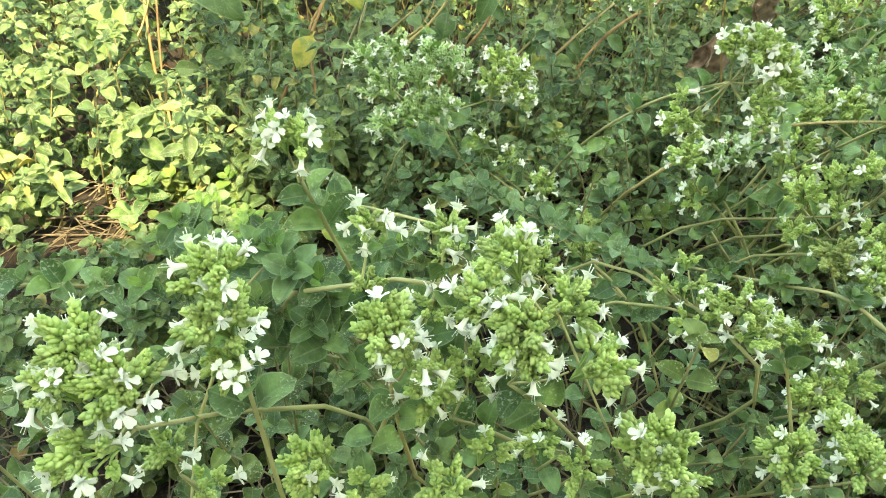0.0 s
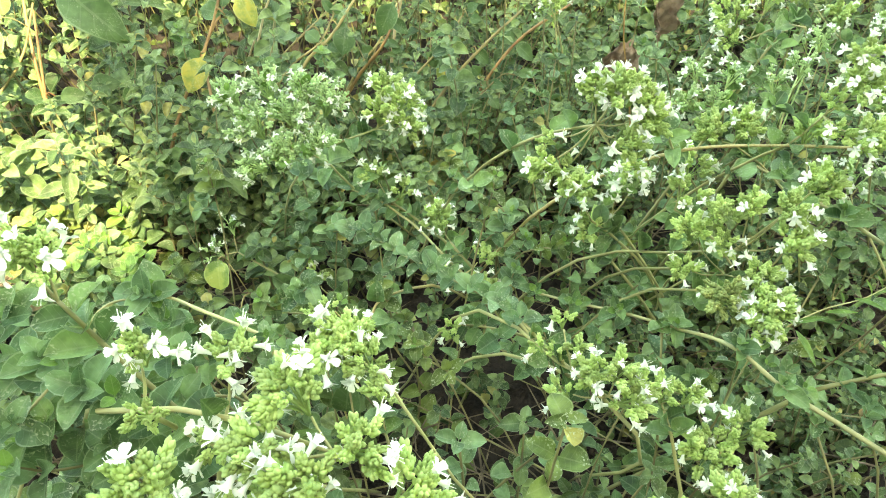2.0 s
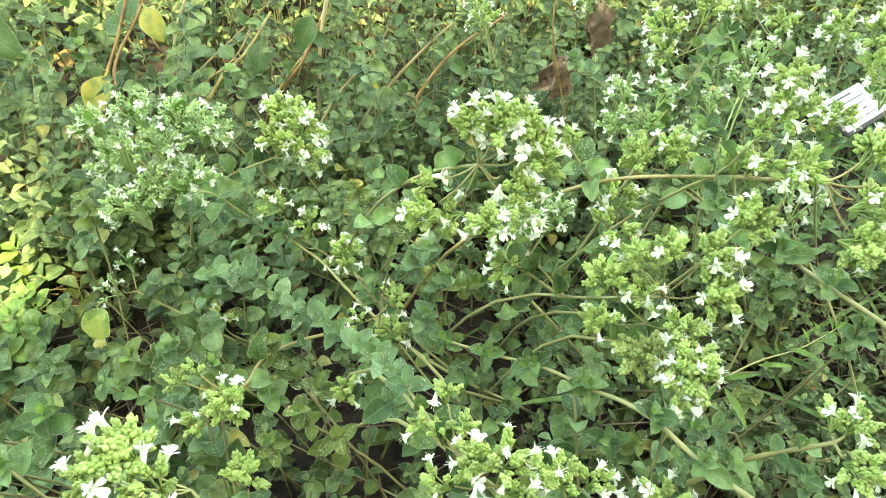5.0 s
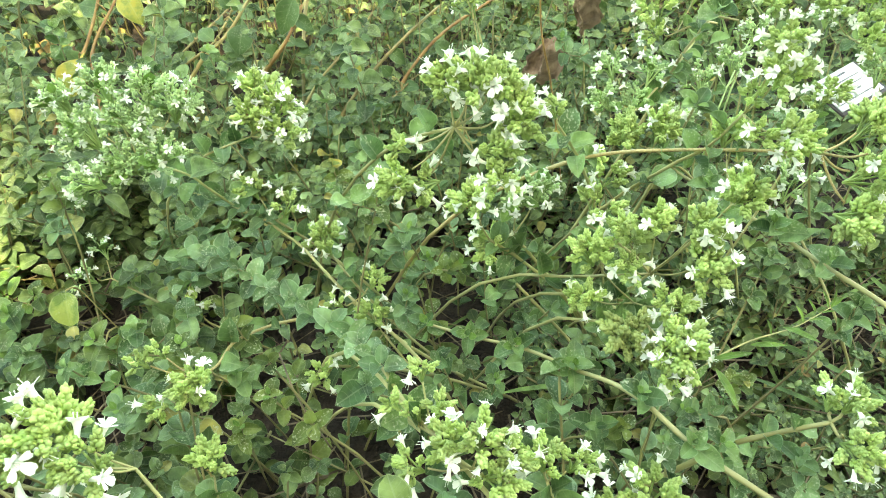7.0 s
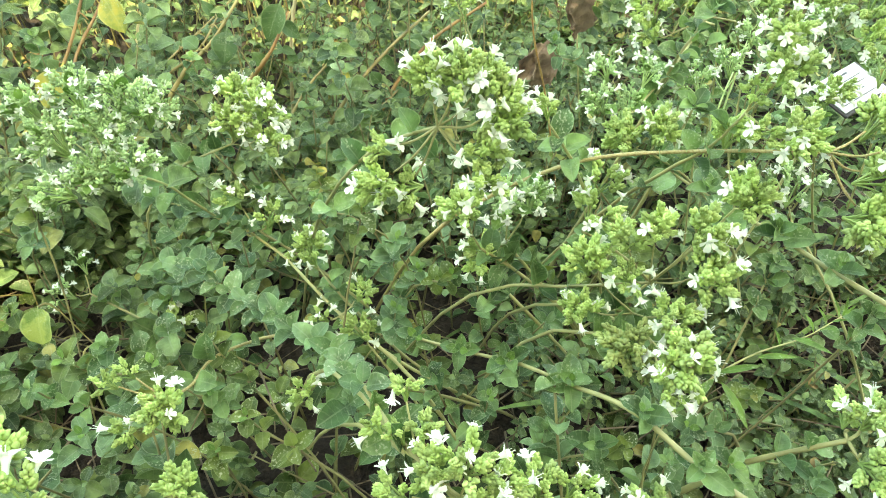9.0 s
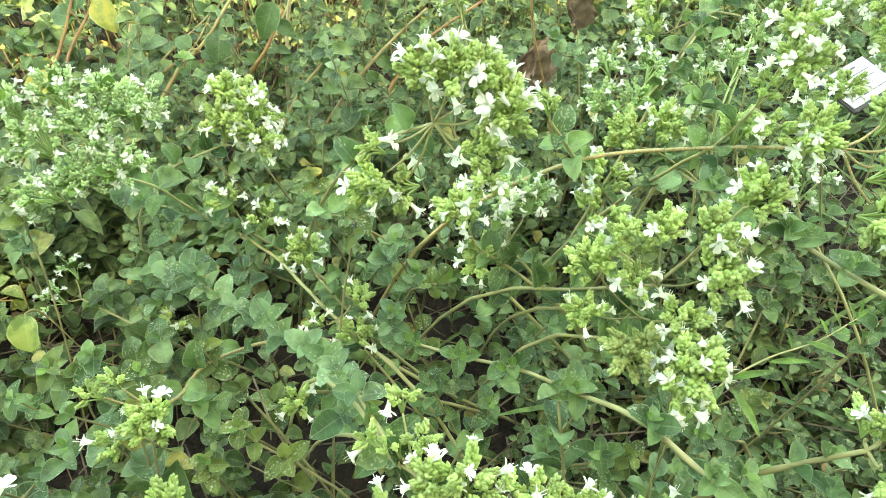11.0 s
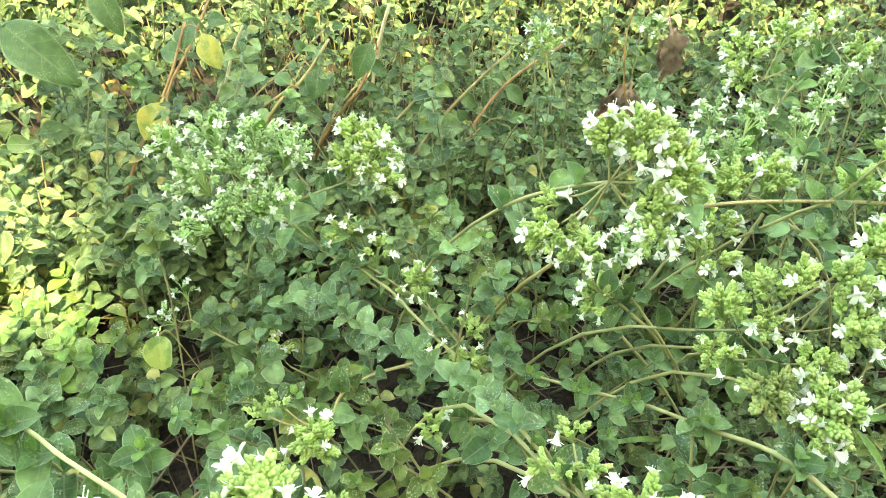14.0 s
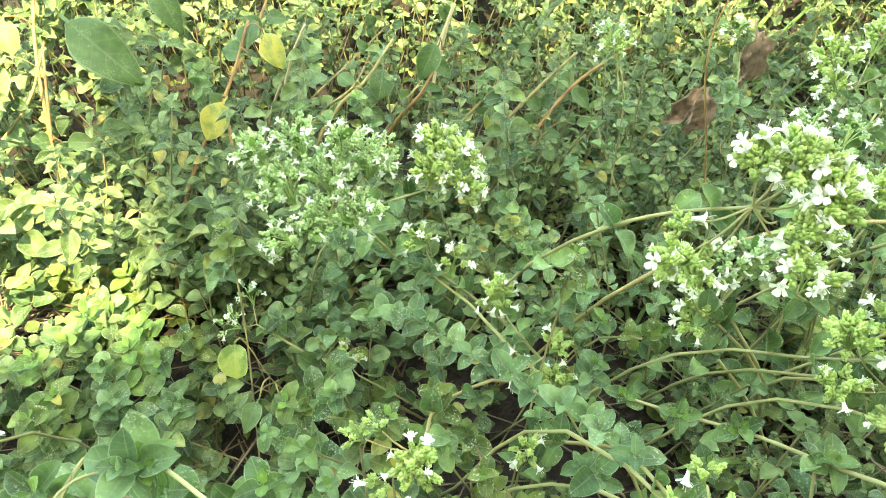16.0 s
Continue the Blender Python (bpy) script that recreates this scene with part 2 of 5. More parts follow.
def add_leaf(bm, m, width=0.62, curl=0.25, fold=0.2, rows=6, tip=0.9, wave=0.0, petiole=0.10, cols=(-1.0, -0.55, 0.0, 0.55, 1.0)):
    """One ovate leaf of length 1 in a bmesh, with uv."""
    uv = bm.loops.layers.uv.verify()
    grid, co = [], {}
    for i in range(rows + 1):
        v = i / rows
        hw = 0.5 * width * max(0.02, math.sin(math.pi * min(1, v ** 0.88 * 0.985 + 0.015)) ** tip)
        y = petiole + (1 - petiole) * v
        line = []
        for s in cols:
            z = fold * hw * abs(s) ** 1.5 - curl * y * y + wave * 0.05 * math.sin(9 * y + 3 * s) * abs(s)
            vert = bm.verts.new(m @ Vector((s * hw, y, z)))
            co[vert] = (0.5 + 0.5 * s, v)
            line.append(vert)
        grid.append(line)
    faces = []
    for a, b in zip(grid, grid[1:]):
        for j in range(len(cols) - 1):
            faces.append(bm.faces.new((a[j], a[j + 1], b[j + 1], b[j])))
    if petiole > 0.03:
        q = [bm.verts.new(m @ Vector(c)) for c in ((-0.02, -0.02, 0), (0.02, -0.02, 0), (0.02, petiole + 0.05, 0.01), (-0.02, petiole + 0.05, 0.01))]
        for vert, c in zip(q, ((0.5, 0), (0.5, 0), (0.5, 0.02), (0.5, 0.02))):
            co[vert] = c
        faces.append(bm.faces.new(q))
    for f in faces:
        for lp in f.loops:
            lp[uv].uv = co[lp.vert]


def leaf_mesh(name, material, **shape):
    bm = bmesh.new()
    add_leaf(bm, Matrix(), **shape)
    return mesh_from(name, bm, material)


def spline(points, steps=6):
    """A smooth line through the points, with tangents weighted by the distances between them."""
    p = [Vector(v) for v in points]
    n = len(p)
    gaps = [max(1e-6, (b - a).length) for a, b in zip(p, p[1:])]
    slopes = [(b - a) / g for a, b, g in zip(p, p[1:], gaps)]
    tang = [slopes[0]] + [(slopes[i - 1] * gaps[i] + slopes[i] * gaps[i - 1]) / (gaps[i - 1] + gaps[i]) for i in range(1, n - 1)] + [slopes[-1]]
    out = []
    for i in range(n - 1):
        for k in range(steps):
            t = k / steps
            a, b = (1 + 2 * t) * (1 - t) ** 2, t * t * (3 - 2 * t)
            c, d = t * (1 - t) ** 2 * gaps[i], t * t * (t - 1) * gaps[i]
            out.append(p[i] * a + p[i + 1] * b + tang[i] * c + tang[i + 1] * d)
    out.append(p[-1])
    return out


def add_tube(bm, line, r0, r1, sides=6, knots=0.0):
    """A tapered stem along a line, with slight swellings."""
    rings, n = [], len(line)
    ref = Vector((0.31, 0.17, 0.93))
    for i, c in enumerate(line):
        d = (line[min(i + 1, n - 1)] - line[max(i - 1, 0)]).normalized()
        u = d.cross(ref)
        if u.length < 0.05:
            u = d.cross(Vector((1, 0, 0)))
        u.normalize()
        w = d.cross(u)
        r = r0 + (r1 - r0) * i / max(1, n - 1)
        r *= 1 + knots * (i % 5 == 0)
        rings.append([bm.verts.new(c + (u * math.cos(a) + w * math.sin(a)) * r) for a in (2 * math.pi * k / sides for k in range(sides))])
    for a, b in zip(rings, rings[1:]):
        for k in range(sides):
            bm.faces.new((a[k], a[(k + 1) % sides], b[(k + 1) % sides], b[k]))
    bm.faces.new(rings[-1])
    bm.faces.new(rings[0][::-1])


def add_bead(bm, m, rings=4, sides=6):
    """A small pointed bud scale, long axis y from 0 to 1."""
    top = bm.verts.new(m @ Vector((0, 1, 0)))
    bot = bm.verts.new(m @ Vector((0, 0, 0)))
    loops = []
    for i in range(1, rings):
        v = i / rings
        r = 0.36 * math.sin(math.pi * v ** 0.85) ** 0.8
        loops.append([bm.verts.new(m @ Vector((r * math.cos(a), v, r * math.sin(a)))) for a in (2 * math.pi * k / sides for k in range(sides))])
    for k in range(sides):
        j = (k + 1) % sides
        bm.faces.new((bot, loops[0][j], loops[0][k]))
        for a, b in zip(loops, loops[1:]):
            bm.faces.new((a[k], a[j], b[j], b[k]))
        bm.faces.new((loops[-1][k], loops[-1][j], top))


def part(name, me, parent, m, label=""):
    """A mesh as one part of a thing, at the world pose m."""
    ob = new(name, me)
    ob.parent = parent
    up = parent
    base = Matrix()
    while up is not None:
        base = up.matrix_basis @ base
        up = up.parent
    ob.matrix_basis = base.inverted() @ m
    return tagged(ob, label) if label else ob


def thing(name, origin, label, category, group=""):
    ob = new(name)
    ob.empty_display_size = 0.01
    ob.matrix_basis = Matrix.Translation(origin)
    return tagged(ob, label, category, group)


# ---- shared pieces ----
LEAVES = [leaf_mesh("leaf", LEAF, width=w, curl=c, fold=f, tip=t, wave=v) for w, c, f, t, v in
          ((0.68, 0.10, 0.8, 0.55, 0.5), (0.74, 0.3, 0.6, 0.52, 0.9), (0.6, 0.0, 1.0, 0.6, 0.4), (0.7, 0.4, 0.7, 0.55, 0.8), (0.78, 0.22, 0.5, 0.48, 1.2))]
BLUE_LEAVES = [leaf_mesh("leaf", LEAF_BLUE, width=w, curl=c, fold=f, tip=t, wave=v) for w, c, f, t, v in
               ((0.64, 0.1, 0.8, 0.55, 0.5), (0.72, 0.28, 0.6, 0.5, 0.9), (0.6, 0.05, 1.0, 0.58, 0.4))]
ROUND_LEAVES = [leaf_mesh("leaf", LEAF_GREY, width=w, curl=c, fold=f, tip=t, wave=v) for w, c, f, t, v in
                ((0.84, 0.12, 0.6, 0.43, 0.9), (0.9, 0.3, 0.4, 0.4, 1.6), (0.76, 0.02, 0.8, 0.46, 0.6), (0.86, 0.36, 0.6, 0.42, 1.2))]
YOUNG_LEAVES = [leaf_mesh("leaf", LEAF_YOUNG, width=w, curl=c, fold=f, tip=0.7, wave=0.2) for w, c, f in ((0.6, 0.08, 0.2), (0.68, 0.14, 0.15))]
OLD_LEAVES = [leaf_mesh("leaf", LEAF_OLD, width=w, curl=c, fold=f, tip=t, wave=v) for w, c, f, t, v in
              ((0.76, 0.3, 0.6, 0.5, 1.0), (0.8, 0.12, 0.5, 0.46, 1.4), (0.68, 0.42, 0.8, 0.52, 0.8))]
BIG_LEAVES = [leaf_mesh("leaf", LEAF_BIG, width=w, curl=c, fold=f, rows=8, tip=0.85, wave=v, petiole=0.16) for w, c, f, v in
              ((0.66, 0.3, 0.2, 0.8), (0.58, 0.45, 0.3, 0.6), (0.72, 0.15, 0.15, 1.0))]
YELLOW_LEAVES = [leaf_mesh("leaf", LEAF_YELLOW, width=w * 0.85, curl=c, fold=f, rows=8, tip=0.75, wave=1.0, petiole=0.12) for w, c, f in
                 ((0.68, 0.12, 0.2), (0.62, 0.2, 0.25), (0.74, 0.08, 0.2))]

LONG_LEAVES = [leaf_mesh("leaf", LEAF_BIG, width=0.5, curl=0.3, fold=0.25, rows=10, tip=0.8, wave=0.8, petiole=0.08)]
SUNLIT_LEAVES = [leaf_mesh("leaf", LEAF_SUNLIT, width=0.72, curl=0.25, fold=0.2, rows=8, tip=0.6, wave=1.0, petiole=0.14)]
BLUNT_YELLOW = [leaf_mesh("leaf", LEAF_LIME, width=0.85, curl=0.15, fold=0.3, rows=8, tip=0.36, wave=0.8, petiole=0.06)]


def spikelet_mesh(material, seed, n=18):
    """A short spike of overlapping bud scales in four ranks."""
    r, bm = random.Random(seed), bmesh.new()
    for i in range(n):
        v = i / (n - 1)
        a = i * math.pi / 2 + (i // 4) * 0.5 + r.uniform(-0.25, 0.25)
        out = Vector((math.cos(a), 0, math.sin(a)))
        lean = 0.95 - 0.7 * v
        d = (out * lean + Vector((0, 1, 0)) * (1.1 - 0.4 * lean)).normalized()
        s = (0.34 - 0.1 * v) * r.uniform(0.65, 1.25)
        slim = Matrix.Diagonal((r.uniform(0.8, 1.05), r.uniform(0.95, 1.15), r.uniform(0.8, 1.05), 1))
        add_bead(bm, frame_of(out * 0.05 + Vector((0, 0.02 + 0.72 * v, 0)), d, out, s) @ slim, 4, 5)
    return mesh_from("spikelet", bm, material)


SPIKELETS = [spikelet_mesh(BRACT, 20 + k, n) for k, n in enumerate((24, 20, 28))]
MINT_SPIKELETS = [spikelet_mesh(BRACT_MINT, 40 + k, n) for k, n in enumerate((12, 9, 15))]
DULL_SPIKELETS = [spikelet_mesh(BRACT_DULL, 30 + k, n) for k, n in enumerate((24, 20))]


def flower_mesh(seed):
    """A two-lipped corolla: a flared tube, a notched upper lip, three lower lobes, and stamens. Length about 1 along y."""
    r, bm = random.Random(seed), bmesh.new()
    rings = []
    for y, rad in ((0.0, 0.09), (0.22, 0.1), (0.42, 0.14), (0.52, 0.19)):
        rings.append([bm.verts.new((rad * math.cos(a), y, rad * math.sin(a))) for a in (2 * math.pi * k / 8 for k in range(8))])
    for a, b in zip(rings, rings[1:]):
        for k in range(8):
            bm.faces.new((a[k], a[(k + 1) % 8], b[(k + 1) % 8], b[k]))
    for ang, ln, w in ((70, 0.34, 0.3), (110, 0.34, 0.3), (198, 0.4, 0.3), (270, 0.5, 0.36), (342, 0.4, 0.3)):
        a = radians(ang + r.uniform(-8, 8))
        out = Vector((math.cos(a), 0, math.sin(a)))
        d = (out * r.uniform(0.7, 1.0) + Vector((0, r.uniform(0.45, 0.8), 0))).normalized()
        side = out.cross(Vector((0, 1, 0)))
        base = out * 0.15 + Vector((0, 0.49, 0))
        rows = []
        for v, wd in ((0, 0.55), (0.4, 0.95), (0.75, 1.0), (1.0, 0.5)):
            c = base + d * ln * v + Vector((0, -0.12 * v * v, 0))
            rows.append([bm.verts.new(c + side * wd * w * s * 0.5 + out * (-0.04 * (1 - abs(s)))) for s in (-1, 0, 1)])
        for p0, p1 in zip(rows, rows[1:]):
            for j in range(2):
                bm.faces.new((p0[j], p0[j + 1], p1[j + 1], p1[j]))
    for k in range(2):
        a = radians(70 + 40 * k)
        tip = Vector((0.18 * math.cos(a), r.uniform(0.72, 0.9), 0.17 * math.sin(a)))
        add_tube(bm, [Vector((0, 0.35, 0)), tip * 0.75, tip], 0.018, 0.014, 4)
        add_bead(bm, frame_of(tip, (0, 1, 0), (0, 0, 1), 0.08), 3, 4)
    return mesh_from("flower", bm, PETAL)


bm = bmesh.new()
add_bead(bm, Matrix(), 5, 6)
BUD = mesh_from("bud", bm, BRACT_MINT)
FLOWERS = [flower_mesh(50 + k) for k in range(4)]


# ---- plants ----
def leaf_pair(owner, at, along, turn, size, kinds, spread=1.0, count=2, rise=0.35):
    """Opposite leaves at a node of a stem."""
    d = Vector(along).normalized()
    u = d.cross(Vector((0.2, 0.1, 1)))
    u = u.normalized() if u.length > 0.05 else Vector((1, 0, 0))
    w = d.cross(u)
    for k in range(count):
        a = turn + 2 * math.pi * k / count + rng.uniform(-0.3, 0.3)
        out = u * math.cos(a) + w * math.sin(a)
        go = out * spread + d * (rise + rng.uniform(-0.15, 0.2)) + Vector((0, 0, 0.25))
        nrm = d * 0.5 + Vector((0, -0.45, 0.85)) - out * 0.12
        nrm += Vector((rng.uniform(-0.5, 0.5), rng.uniform(-0.4, 0.45), 0))
        s = size * rng.uniform(0.82, 1.15)
        part("leaf", rng.choice(kinds), owner, frame_of(at, go, nrm, s))


def rosette(owner, at, along, size, kinds, pairs=3):
    """A tuft of crossed leaf pairs at a tip or a node, smaller towards the middle."""
    d = Vector(along).normalized()
    t0 = rng.uniform(0, 3)
    for k in range(pairs):
        f = 0.92 - 0.21 * k
        leaf_pair(owner, Vector(at) + d * size * 0.14 * k, d, t0 + k * math.pi / 2, size * f, kinds if k < 2 or rng.random() < 0.5 else YOUNG_LEAVES, spread=1.0 - 0.15 * k, rise=0.15 + 0.16 * k)


def flower_head(owner, centre, axis, radius, spikes, flowers, dull=False, loose=1.0):
    """A domed cluster: stalks, bud spikes and open white flowers."""
    centre, d = Vector(centre), Vector(axis).normalized()
    u = d.cross(Vector((0.1, 0.9, 0.2))).normalized()
    w = d.cross(u)
    foot = centre - d * radius * 0.9
    bm = bmesh.new()
    spots = []
    for k in range(spikes):
        v = (k + 0.5) / spikes
        z = 1 - 1.25 * v
        a = k * 2.39996 + rng.uniform(-0.4, 0.4)
        rr = math.sqrt(max(0, 1 - z * z))
        out = (u * math.cos(a) + w * math.sin(a)) * rr + d * z
        out = (out + Vector([rng.uniform(-0.2, 0.2) for _ in range(3)])).normalized()
        spots.append((centre + out * radius * rng.uniform(0.3 if loose == 1 else 0.12, 0.62) * loose, out))
    for pos, out in spots:
        midp = foot.lerp(pos, 0.5) + d * radius * 0.1
        add_tube(bm, spline([foot, midp, pos], 3), 0.00045, 0.0003, 4)
    head = part("flower_head", mesh_from("flower_head", bm, STALK if loose == 1 else STALK_PALE), owner, Matrix())
    size = min(0.0092, max(0.0043, radius * 0.95)) / loose ** 1.8
    kinds = DULL_SPIKELETS if dull else MINT_SPIKELETS if loose > 1 else SPIKELETS
    for pos, out in spots:
        go = out + d * 0.5
        part("spikelet", rng.choice(kinds), head, frame_of(pos, go, out, size * rng.uniform(0.8, 1.2)))
    order = rng.sample(range(len(spots)), len(spots))
    for k in range(round(flowers * 1.4)):
        pos, out = spots[order[k % len(spots)]]
        go = out + Vector((rng.uniform(-0.5, 0.9), rng.uniform(-0.5, 0.3), rng.uniform(-0.7, 0.5)))
        view = Vector((0, -0.72, 0.69))
        go = go - view * (go.dot(view) * rng.uniform(0.55, 1.0))
        s = rng.uniform(0.0052, 0.0072) / loose
        part("flower", rng.choice(FLOWERS), head, frame_of(pos + out * size * 0.55, go, (0, -0.3, 1), s))
    if loose > 1:                           # small leafy bracts between the spikes
        for k in range(5):
            pos, out = spots[(k * 5 + 1) % len(spots)]
            part("bract", rng.choice(YOUNG_LEAVES), head, frame_of(foot.lerp(pos, 0.8), out + d * 0.2, d, rng.uniform(0.006, 0.011)))
    return head


SHOOT_LABEL = "leaning oregano stem with grey-green leaves and white flowers"
LEAFY_LABEL = "leafy oregano shoot with oval grey-green leaves, no flowers"


def to_ground(p, lean, before=None, reach=0.05):
    """A point on the soil below p, set off by the lean, and onward from the point before it."""
    x, y = p[0] + lean[0], p[1] + lean[1]
    if before is not None:
        d = Vector((p[0] - before[0], p[1] - before[1]))
        if d.length > 1e-4:
            x, y = x + d.x / d.length * reach, y + d.y / d.length * reach
    return Vector((x, y, ground_z(x, y) - 0.004))


def flowering_stem(line, heads, lean=(0.03, 0.03), thick=0.0007, nodes=(), leaf=0.013, dull=False, red=False, label=SHOOT_LABEL, loose=1.0):
    """A stem from the soil through line (top first), with flower heads (centre, radius, spikes, flowers) on side stalks."""
    pts = [Vector(p) for p in line]
    foot = to_ground(pts[-1], (lean[0] * 1.5, lean[1] * 1.4), pts[-2] if len(pts) > 1 else None)
    th = thing("flowering_oregano", foot, label, "herb", "oregano stems in flower")
    bm = bmesh.new()
    add_tube(bm, spline(pts[::-1] if len(pts) > 1 and pts[-1].z < foot.z + 0.01 else [foot] + pts[::-1], 6), thick * 1.25, thick * 0.75, 6, 0.12)
    for c, r, *_ in heads:
        c = Vector(c)
        d = (c - pts[0])
        if d.length > 0.003:
            add_tube(bm, spline([pts[0], pts[0] + d * 0.5 + Vector((0, 0, -0.0015)), c - d.normalized() * min(r * 0.8, d.length * 0.6)], 4), thick * 0.6, thick * 0.45, 5)
    part("stem", mesh_from("stem", bm, STEM_TAN if red else STEM), th, Matrix())
    for c, r, ns, nf in heads:
        d = Vector(c) - pts[0]
        ax = d.normalized() * 0.7 + Vector((0, -0.15, 0.7)) if d.length > 0.003 else (pts[0] - (pts[1] if len(pts) > 1 else foot)).normalized() + Vector((0, -0.2, 0.5))
        flower_head(th, c, ax, r, ns, nf, dull, loose)
    full = [foot] + pts[::-1]
    for k, f in enumerate(nodes or (0.3, 0.5, 0.68, 0.84)):
        i = min(len(full) - 2, int(f * (len(full) - 1)))
        g = f * (len(full) - 1) - i
        p = full[i].lerp(full[i + 1], g)
        leaf_pair(th, p, full[i + 1] - full[i], k * math.pi / 2 + 0.4, leaf * (1.1 - 0.35 * f), LEAVES)
    return th


def leafy_shoot(line, sizes, lean=(0.02, -0.03), thick=0.0013, kinds=None, label=LEAFY_LABEL, red=False, grounded=True, dense=False, taper=0.55, more=2, fit=0.72):
    """A shoot from its foot side along line, with a tuft of leaves of the given size at each point (0: none)."""
    pts = [Vector(p) for p in line]
    if len(pts) > 1:
        more = 3 if dense else more
        sizes = [s if k == 0 else (0.5 * (s + e) if s and e else 0) for s, e in zip(sizes, sizes[1:]) for k in range(more)] + [sizes[-1]]
        pts = [a.lerp(b, k / more) for a, b in zip(pts, pts[1:]) for k in range(more)] + pts[-1:]
    else:                                   # a single tuft: three tiers of leaves down the stem
        low = to_ground(pts[0], (lean[0] * 0.6, lean[1] * 0.6))
        down = (low - pts[0]).normalized()
        side = Vector((rng.uniform(-0.5, 0.5), rng.uniform(-0.4, 0.4), 0))
        pts = [pts[0] + (down + side * k) * 0.62 * sizes[0] * k for k in (2, 1, 0)]
        sizes = (sizes[0] * 1.05, sizes[0] * 1.0, sizes[0] * 0.9)
    foot = to_ground(pts[0], (lean[0] * 0.6, lean[1] * 0.6), pts[1] if len(pts) > 1 else None) if grounded else pts[0]
    th = thing("oregano_shoot", foot, label, "herb", "leafy oregano shoots")
    bm = bmesh.new()
    add_tube(bm, spline([foot] + pts if grounded else pts, 6), thick, thick * taper, 6, 0.1)
    part("stem", mesh_from("stem", bm, STEM_RED if red else STEM if len(line) > 1 else STEM_DIM), th, Matrix())
    for i, s in enumerate(sizes):
        if not s:
            continue
        d = pts[min(i + 1, len(pts) - 1)] - pts[max(i - 1, 0)]
        if d.length < 1e-5:
            d = pts[0] - foot
        rosette(th, pts[i], d.normalized() * 0.3 + Vector((rng.uniform(-0.3, 0.3), -0.45 + rng.uniform(-0.3, 0.2), 0.85)), s * fit * rng.uniform(0.85, 1.1), kinds or LEAVES, 4 if more == 1 else 3 if i == len(pts) - 1 else 2)
    return th

# ---- setting ----
bm = bmesh.new()
xs = [-60, -20, -6, -3, -1.6] + [-1.0 + 0.02 * i for i in range(101)] + [1.6, 3, 6, 20, 60]
ys = [-60, -20, -6, -2.4, -1.0] + [-0.2 + 0.02 * i for i in range(101)] + [2.4, 4, 8, 20, 60]
grid = [[bm.verts.new((x, y, ground_z(x, y))) for x in xs] for y in ys]
for ra, rb in zip(grid, grid[1:]):
    for k in range(len(xs) - 1):
        bm.faces.new((ra[k], ra[k + 1], rb[k + 1], rb[k]))
tagged(new("ground", mesh_from("ground", bm, SOIL)), "dark crumbly garden soil under the herbs", "soil", kind="structure")

WALL_H, SHADE_Y, LOW_SHADE_Y = 3.4, 0.81, 0.435              # unseen added wall: its shade ends here behind, and at its free end left
back_off = Vector((sun_dir.x, sun_dir.y)) * (WALL_H - 0.12) / sun_dir.z
wall_y = SHADE_Y + back_off.y
wall_end = -0.108 + (0.5 - wall_y) * sun_dir.x / -sun_dir.y
low_h = 0.05 + (LOW_SHADE_Y - wall_y) * sun_dir.z / -sun_dir.y          # the added wall steps down beyond wall_end, shading only the nearer left
bm = bmesh.new()
shade_blocks = [0.12 + (y + 0.2 - wall_y) * sun_dir.z / -sun_dir.y for y in (0.585, 0.65)]          # two unseen blocks added high beside its free end, to shade leaves farther back
for x0, x1, low, top in ((wall_end, wall_end + 6.0, -0.3, WALL_H), (wall_end - 3.0, wall_end, -0.3, low_h),
                         (wall_end - 0.045, wall_end, shade_blocks[0], WALL_H), (wall_end - 0.08, wall_end - 0.045, shade_blocks[1], WALL_H)):
    bmesh.ops.create_cube(bm, size=1, matrix=pose((x0 + x1) / 2, wall_y - 0.1, (top + low) / 2) @ Matrix.Diagonal((x1 - x0, 0.2, top - low, 1)))
tagged(new("wall_south", mesh_from("wall_south", bm, PLASTER, False)), "plain grey wall, unseen, added behind the camera to shade the bed", "wall", kind="structure")


# ---- flowering stems ----
def heads_of(*items):
    return items


flowering_stem([(0.1286, 0.2608, 0.2824), (0.1148, 0.2812, 0.2660), (0.0933, 0.3197, 0.2238)],
               heads_of(((0.1270, 0.2615, 0.2965), 0.0068, 12, 6), ((0.1345, 0.2604, 0.2975), 0.0072, 13, 6), ((0.1424, 0.2617, 0.2941), 0.007, 12, 6), ((0.1467, 0.2571, 0.2865), 0.0078, 13, 6), ((0.1400, 0.2559, 0.2765), 0.007, 10, 6), ((0.1415, 0.2518, 0.2690), 0.006, 7, 6),
                        ((0.1115, 0.2650, 0.2735), 0.0042, 6, 1), ((0.1110, 0.2590, 0.2650), 0.0066, 10, 3), ((0.1190, 0.2600, 0.2615), 0.0062, 9, 3)), (-0.02, 0.05))
flowering_stem([(0.1643, 0.3193, 0.1834), (0.1739, 0.3171, 0.1700)],
               heads_of(((0.1650, 0.3214, 0.2039), 0.011, 12, 9), ((0.1768, 0.3235, 0.2047), 0.010, 9, 8)), (0.02, 0.04), 0.0008, leaf=0.011, loose=1.2)
